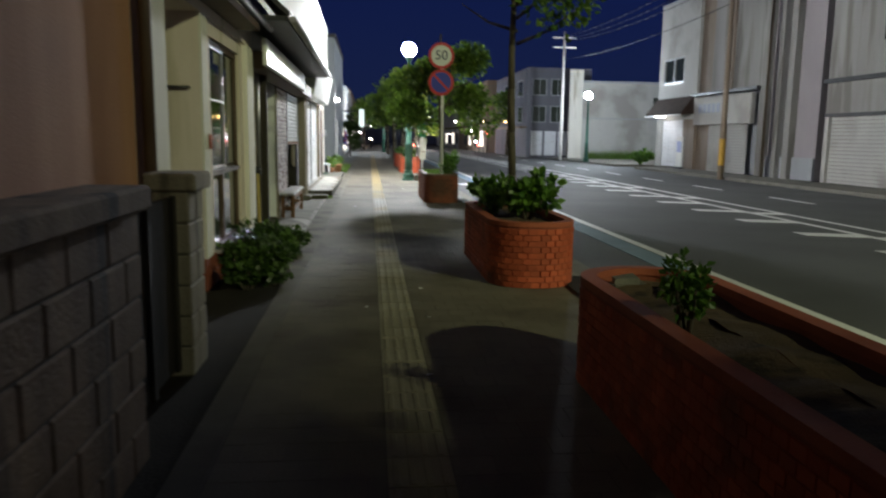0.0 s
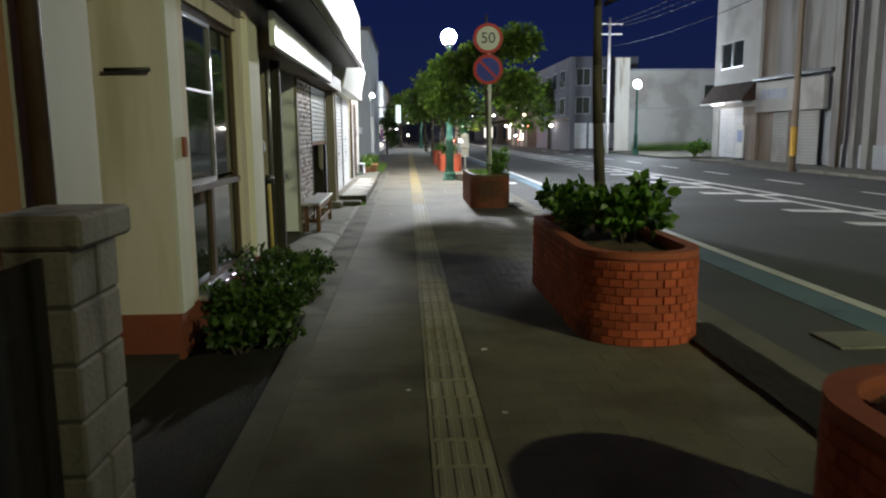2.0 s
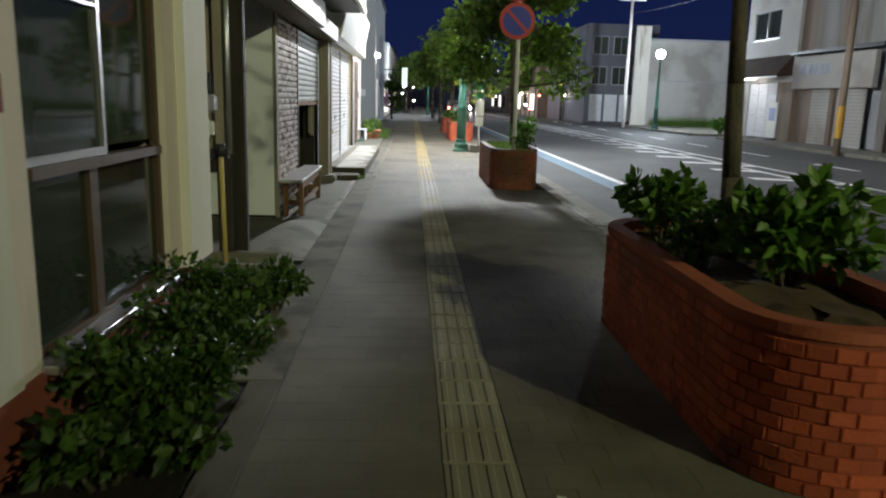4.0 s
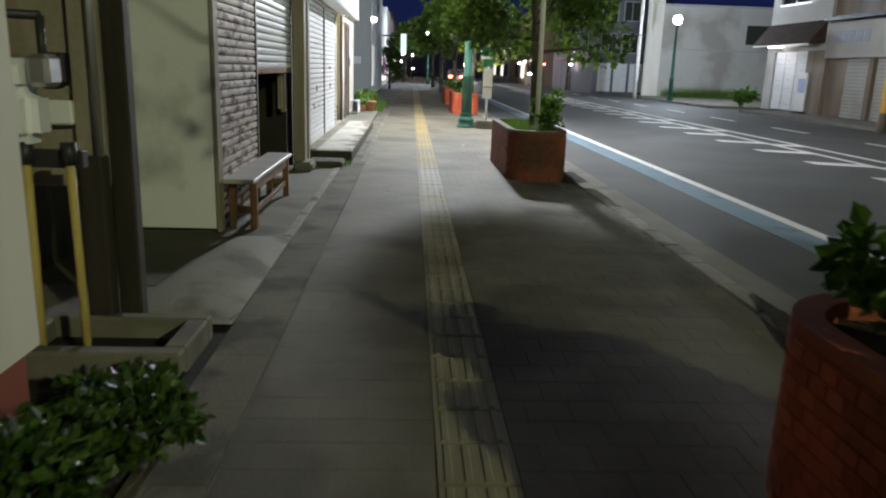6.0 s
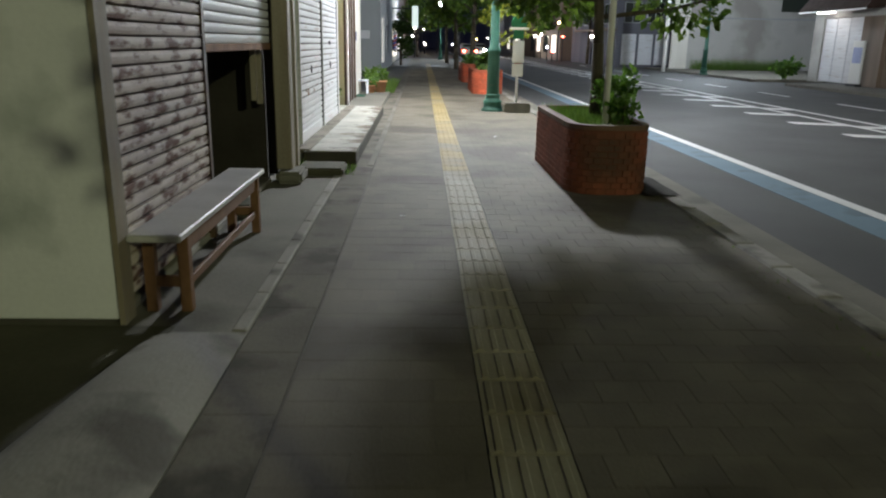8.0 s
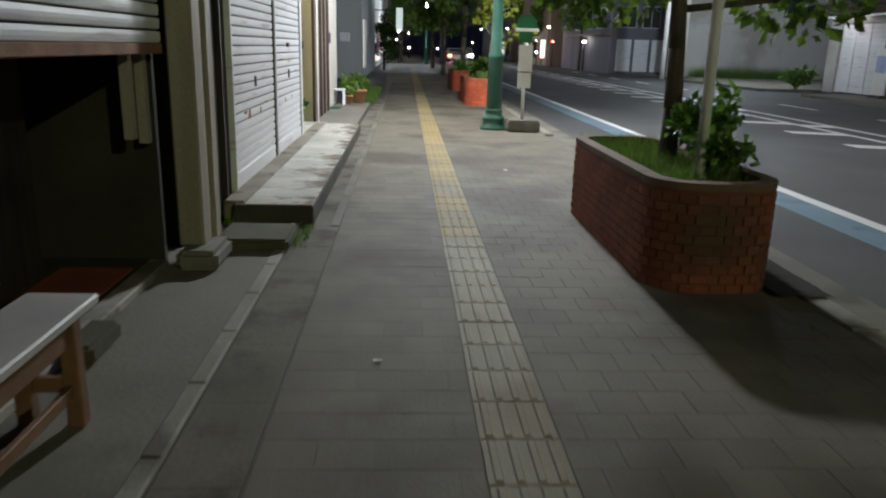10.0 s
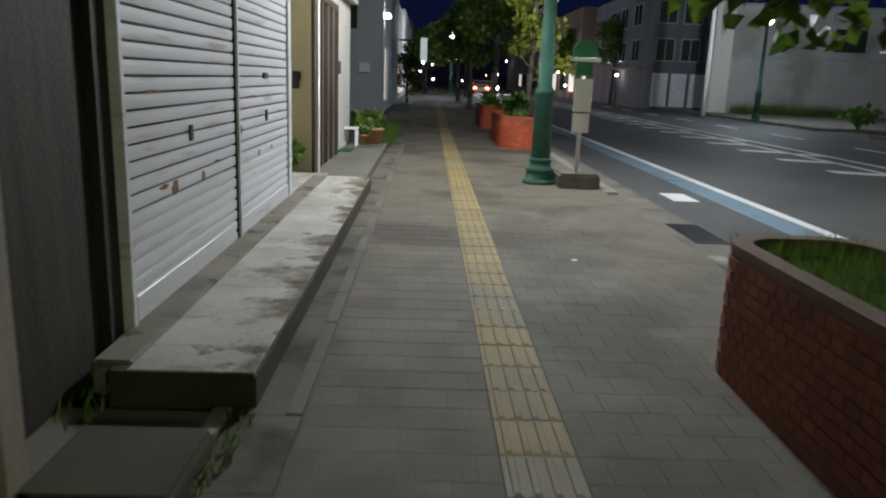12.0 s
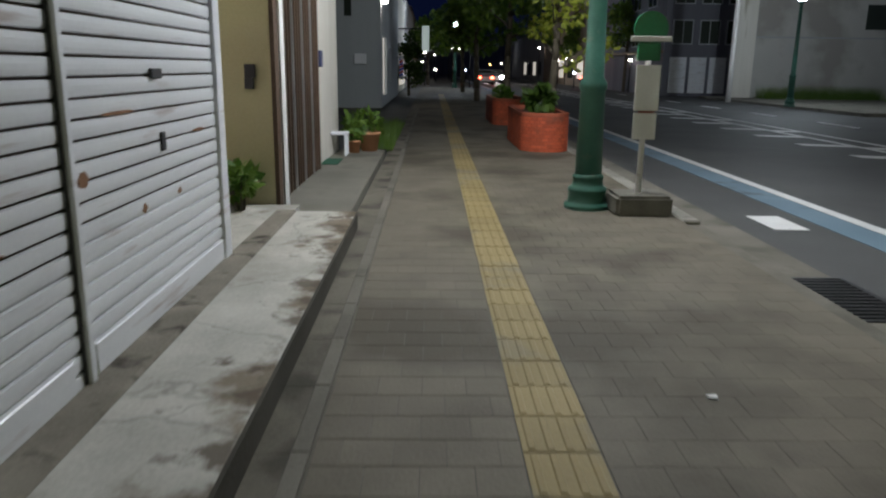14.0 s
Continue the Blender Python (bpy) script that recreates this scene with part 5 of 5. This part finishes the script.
tree(1.72, 8.85, PH - 0.1, 4.6, 0.055, (1.05, 2.8, 4.6), 1300, 3, "slim young street tree in a brick planter", LEAF_T, 0.11, keep=lambda c: c.x > 1.7 or c.z < 2.95)
tree(1.76, 18.5, PH - 0.1, 4.0, 0.072, (1.55, 1.9, 4.2), 12500, 8, "leafy street tree in a brick planter", LEAF_T, 0.11, keep=lambda c: c.y > 18.35 and (c.x > 1.36 or c.z < 2.9))
tree(2.02, 32.8, PH - 0.1, 4.6, 0.08, (0.75, 1.6, 4.6), 1000, 12, "young ginkgo tree with yellow-green leaves", LEAF_G, 0.13, limbs=8)
tree(1.8, 39.0, PH - 0.1, 5.2, 0.11, (1.6, 2.4, 5.8), 2000, 17, "leafy street tree in a far planter", LEAF_T, 0.2)
for i, (x, y, h, s) in enumerate(((1.7, 52, 6.0, 21), (1.6, 64, 6.5, 22), (-0.6, 88, 7.0, 23), (2.0, 100, 8, 24), (13.6, 88, 7.5, 26), (13.4, 90, 6.5, 27), (13.4, 72, 7, 30), (13.5, 102, 8, 28))):
    tree(x, y, -0.1, h * 0.85, 0.14, (1.75, h * 0.4, h * 0.95), 1500, s, "leafy street tree further along the road", LEAF_T, 0.32)

tree(-1.5, 59.9, -0.1, 3.0, 0.09, (0.85, 0.7, 3.4), 2600, 29, "dense dark evergreen beside a house end", LEAF_D, 0.16, limbs=12)
shrub(1.5, 3.3, PH - 0.09, 0.15, 0.33, 330, 31, "small round-leaved shrub in dry planter soil", size=0.05, stems=5)
shrub(1.55, 9.35, PH - 0.07, 0.27, 0.36, 700, 32, "dense glossy green shrub round a tree trunk", size=0.085)
shrub(1.78, 8.2, PH - 0.07, 0.33, 0.46, 800, 33, "dense broad-leaved green shrub at a planter's end", size=0.105)
shrub(1.45, 8.5, PH - 0.09, 0.16, 0.3, 300, 35, "low glossy green shrub in a planter", size=0.06)
shrub(1.95, 18.1, PH - 0.09, 0.26, 0.52, 380, 36, "dense green shrub beside a sign pole", size=0.09)
shrub(1.86, 17.55, PH - 0.09, 0.2, 0.3, 220, 37, "low green shrub beside a sign pole", size=0.08)
shrub(1.65, 31.85, PH - 0.09, 0.24, 0.46, 240, 38, "spiky grey-green plants in a planter", LEAF_D, 0.2, stems=7)
shrub(1.6, 38.2, PH - 0.09, 0.25, 0.3, 200, 39, "green shrub in a far planter", LEAF_S, 0.16, stems=5)
for k, (x, y, sx, sy) in enumerate(((1.6, 4.42, 0.12, 0.09), (1.86, 4.2, 0.13, 0.1))):
    bm = box(x - sx, x + sx, y - sy, y + sy, PH - 0.14, PH - 0.02, 0.04, 2)
    for v in bm.verts:
        v.co += 0.03 * noise.noise_vector(v.co * 7)
    tagged(part("planter_stone", bm, SLAB if k else STONE), "pale worn stone lying in planter soil", "stone", "stones in the planter")
# bed shrubs along the white house
shrub(-1.22, 7.35, -0.02, 0.22, 0.24, 420, 47, "low leafy shrub in a bed beside a plinth", LEAF_D, size=0.07)
shrub(-0.98, 7.5, -0.02, 0.18, 0.16, 260, 48, "low leafy shrub spilling over the bed edging", LEAF_D, size=0.065)
shrub(-1.3, 7.9, -0.02, 0.3, 0.36, 930, 49, "leafy dark green bed shrub against a house wall", LEAF_D, size=0.058)
shrub(-1.15, 8.5, -0.02, 0.34, 0.4, 1200, 41, "leafy dark green bed shrub against a house wall", LEAF_D, size=0.058)
shrub(-1.05, 8.0, -0.02, 0.26, 0.3, 840, 42, "low leafy shrub spilling over the bed edging", LEAF_D, size=0.058)
shrub(-1.2, 9.2, -0.02, 0.36, 0.42, 1200, 43, "leafy dark green bed shrub against a house wall", LEAF_D, size=0.058)
shrub(-1.0, 9.75, -0.02, 0.28, 0.28, 780, 44, "low leafy shrub at the end of a bed", LEAF_D, size=0.058)
shrub(-1.25, 10.2, -0.02, 0.24, 0.12, 420, 45, "low leafy shrub beside a concrete basin", LEAF_D, size=0.06)
shrub(-2.0, 25.1, 0.13, 0.2, 0.42, 150, 46, "leafy green plant against a cream wall", LEAF_W, 0.12, stems=5)


def grass(name, x0, x1, y0, y1, z, count, h, seed, label):
    rng = np.random.default_rng(seed)
    verts, faces = [], []
    for _ in range(count):
        x, y = rng.uniform(x0, x1), rng.uniform(y0, y1)
        a, hh, b = rng.uniform(0, 6.28), h * rng.uniform(0.4, 1.2), rng.uniform(0, 6.28)
        w = 0.006
        k = len(verts)
        verts += [(x - w * math.cos(a), y - w * math.sin(a), z), (x + w * math.cos(a), y + w * math.sin(a), z), (x + 0.4 * hh * math.cos(b), y + 0.4 * hh * math.sin(b), z + hh)]
        faces.append((k, k + 1, k + 2))
    ob = raw(name, verts, faces, LEAF_W)
    return tagged(ob, label, "grass", "", "stuff")


grass("grass", 1.38, 1.98, 17.2, 19.5, PH - 0.1, 2600, 0.13, 51, "rough green grass growing in a planter")
grass("grass", -1.6, -0.95, 31.2, 37, 0.0, 2500, 0.22, 52, "rough grass beside a porch")
grass("weeds", -1.02, -0.9, 17.9, 18.6, 0.0, 80, 0.06, 53, "small weeds in the joint beside a step")
grass("weeds", -1.7, -1.5, 18.4, 19.1, 0.0, 80, 0.12, 54, "weeds at the foot of a wall")
grass("weeds", 1.95, 2.15, 10.6, 16.9, -0.01, 120, 0.04, 55, "sparse weeds along the kerb joint")
grass("grass", 17.5, 24, 58.2, 59.8, 0.0, 5000, 0.7, 56, "unkempt hedge of grass before a warehouse wall")
shrub(17.0, 45.3, 0.0, 0.7, 0.8, 300, 57, "rounded bush by a shop corner", LEAF_S, 0.25)

# pots and small table by the porch
for i, (x, y, r, h) in enumerate(((-1.32, 31.0, 0.2, 0.32), (-1.62, 31.4, 0.16, 0.28), (-1.55, 30.7, 0.13, 0.2))):
    pot = thing("flower_pot", x, y, 0, "terracotta flower pot with a green plant on a porch", "flower pot", "pots by the porch")
    part("pot", lathe(x, y, [(r * 0.65, 0.036), (r * 0.9, 0.036 + h * 0.85), (r, 0.036 + h * 0.85), (r, 0.036 + h), (r * 0.85, 0.036 + h), (r * 0.8, 0.036 + h * 0.9)], 18), TERRA, pot)
    rng = np.random.default_rng(60 + i)
    leaves("plant", [(x, y, h + 0.2, r * 1.1, 0.2, 110)], 0.12, LEAF_W, pot, rng)
stool = thing("stool", -1.75, 30.3, 0, "small pale wooden stool on a porch", "stool")
part("seat", box(-1.95, -1.6, 30.2, 30.5, 0.36, 0.4, 0.008), PANEL, stool)
for x in (-1.92, -1.63):
    for y in (30.23, 30.47):
        part("leg", box(x - 0.02, x + 0.02, y - 0.02, y + 0.02, 0.036, 0.36), PANEL, stool)


# ---- far vehicles ----
def car(x, y, facing, lights, label):
    c = thing("car", x, y, 0, label, "car", "far cars")
    zb = -0.12
    bm = bmesh.new()
    prof = [(-2.1, 0.3), (-2.1, 0.75), (-1.2, 0.9), (-0.6, 1.42), (1.3, 1.45), (2.0, 0.95), (2.1, 0.8), (2.1, 0.3)]
    rows_ = []
    for sx in (-0.82, 0.82):
        rows_.append([bm.verts.new((x + sx * (0.86 if z > 1 else 1), y + facing * u, zb + z)) for u, z in prof])
    n = len(prof)
    for i in range(n):
        bm.faces.new((rows_[0][i], rows_[0][(i + 1) % n], rows_[1][(i + 1) % n], rows_[1][i]))
    bm.faces.new(rows_[0])
    bm.faces.new(rows_[1][::-1])
    bevelled(bm, 0.05, 2)
    part("body", bm, CARP, c)
    part("windscreen", boxes((x - 0.62, x + 0.62, y - facing * 0.95 - 0.02, y - facing * 0.95 + 0.02, zb + 0.98, zb + 1.32)), GLASS, c)
    for sx in (-0.7, 0.7):
        for u in (-1.3, 1.35):
            w = part("wheel", tube((x + sx - 0.1, y + u, zb + 0.31), (x + sx + 0.1, y + u, zb + 0.31), 0.31, 0.31, 20), RUBBER, c)
            part("rim", tube((x + sx - 0.105, y + u, zb + 0.31), (x + sx + 0.105, y + u, zb + 0.31), 0.19, 0.19, 16), ALU, w)
    for sx in (-0.6, 0.6):
        part("lamp", box(x + sx - 0.14, x + sx + 0.14, y - 2.14, y - 2.08, zb + 0.58, zb + 0.74, 0.02), lights, c, "lit lamp")
    return c


car(6.5, 100, 1, HEAD, "pale car with bright headlights far down the road")
car(4.9, 93, 1, TAIL, "dark car with red tail lights far down the road")
for i, (x, y, z, m) in enumerate(((-0.9, 84, 2.6, SMALL), (-0.4, 120, 4.2, SMALL), (1.9, 118, 4.4, SMALL), (2.8, 140, 4.4, SMALL), (12.6, 110, 3.8, SMALL), (12.4, 95, 2.2, SMALL), (4.4, 150, 4.6, SMALL), (13.2, 70, 2.0, SMALL))):
    lamp = thing("far_lamp", x, y, 0, "small far street light on a slim pole", "street lamp", "far street lights")
    part("pole", tube((x, y, -0.1), (x, y, z), 0.05, 0.04, 8), DARK, lamp)
    part("head", box(x - 0.1, x + 0.1, y - 0.12, y + 0.08, z, z + 0.12, 0.03), m, lamp, "glowing lamp head")
rng = np.random.default_rng(77)
for i in range(18):
    y = rng.uniform(72, 165)
    x = rng.choice([rng.uniform(-1.6, 0.4), rng.uniform(2.4, 4.2), rng.uniform(10.5, 13.0)])
    z = rng.choice([0.9, 2.2, 3.4, 4.6]) + rng.uniform(-0.2, 0.3)
    lamp = thing("far_lamp", x, y, 0, "small far street light on a slim pole", "street lamp", "far street lights")
    part("pole", tube((x, y, -0.1), (x, y, z), 0.05, 0.04, 6), DARK, lamp)
    part("head", box(x - 0.09, x + 0.09, y - 0.1, y + 0.08, z, z + 0.11, 0.03), TINTS[int(rng.choice([0, 0, 0, 1, 2, 3]))], lamp, "glowing lamp head")

for k, (x, y, s) in enumerate(((-0.32, 15.99, 0.02), (0.5, 6.03, 0.017), (0.51, 7.21, 0.02), (0.98, 21.48, 0.022), (-0.03, 6.41, 0.014), (0.38, 4.51, 0.015))):
    bm = box(x - s, x + s, y - 0.6 * s, y + 0.6 * s, 0.0085, 0.012)
    for v in bm.verts:
        v.co += Vector((0.012, 0.012, 0.006)) * noise.noise(v.co * 40)
    tagged(part("litter_scrap", bm, SIGNW), "small white scrap of litter on paving", "litter", "scraps of litter")

# ---- paving pieces ----
def tile_mesh(name, w, d, h, b, material):
    bm = box(-w / 2, w / 2, -d / 2, d / 2, -h, 0)
    for v in bm.verts:
        if v.co.z > -0.001:
            v.co.x *= 1 - 2 * b / w
            v.co.y *= 1 - 2 * b / d
    me = bpy.data.meshes.new(name)
    bmesh.ops.recalc_face_normals(bm, faces=list(bm.faces))
    bm.to_mesh(me)
    bm.free()
    me.materials.append(material)
    return me


TX = 0.08
tac = bmesh.new()
box_into(tac, -0.147, 0.147, -0.1455, 0.1455, -0.02, 0.001)
for k in range(4):
    xc = -0.1095 + 0.073 * k
    s = box_into(bmesh.new(), xc - 0.017, xc + 0.017, -0.135, 0.135, 0.001, 0.0065)
    for v in s.verts:
        if v.co.z > 0.004:
            v.co.x = xc + (v.co.x - xc) * 0.65
            v.co.y *= 0.96
    tmp = bpy.data.meshes.new("tmp")
    s.to_mesh(tmp)
    s.free()
    tac.from_mesh(tmp)
    bpy.data.meshes.remove(tmp)
TAC_ME = bpy.data.meshes.new("tactile_tile")
bmesh.ops.recalc_face_normals(tac, faces=list(tac.faces))
tac.to_mesh(TAC_ME)
tac.free()
TAC_ME.materials.append(TACTILE)
TAC_OLD = TAC_ME.copy()
TAC_OLD.materials[0] = TACTILE_W
for i in range(200):
    ob = new("tactile_tile", TAC_OLD if i < 61 else TAC_ME)
    ob.location = (TX + 0.15 + random.uniform(-0.002, 0.002), 0.15 + 0.3 * i, random.uniform(-0.002, 0.001))
    ob.parent = pavement

P_ME = tile_mesh("paver", 0.1985, 0.1985, 0.03, 0.0018, PAVER)
field_v, field_f = [], []
FIELD_ME = tile_mesh("paver_tight", 0.1994, 0.1994, 0.03, 0.0009, PAVERS)
base = [v.co.copy() for v in FIELD_ME.vertices]
polys = [tuple(q.vertices) for q in FIELD_ME.polygons]


def lay(x, y, single, sx=1.0):
    z = random.uniform(-0.001, 0.0)
    tilt = (random.uniform(-0.12, 0.12), random.uniform(-0.12, 0.12), random.uniform(-0.3, 0.3))
    m = pose(x, y, z, *tilt) @ Matrix.Diagonal((sx, 1, 1, 1))
    if single:
        ob = new("paver", P_ME)
        ob.matrix_basis = m
        ob.parent = pavement
    else:
        k = len(field_v)
        field_v.extend(m @ v for v in base)
        field_f.extend(tuple(i + k for i in q) for q in polys)


for row in range(330):
    y = -8 + 0.2 * row
    single_row = 18.6 < y < 24.6
    for x0, x1 in ((EDGE_L + 0.012, TX - 0.004), (TX + 0.304, KERB_X - 0.004)):
        x = x0 - (0.1 if row % 2 else 0.0)
        while x < x1 - 0.02:
            a, b = max(x0, x), min(x1, x + 0.2)
            if b - a > 0.03:
                lay((a + b) / 2, y, single_row and x0 < 0, (b - a) / 0.2)
            x += 0.2
raw("paver_field", field_v, field_f, PAVERS, pavement, "", "stuff")
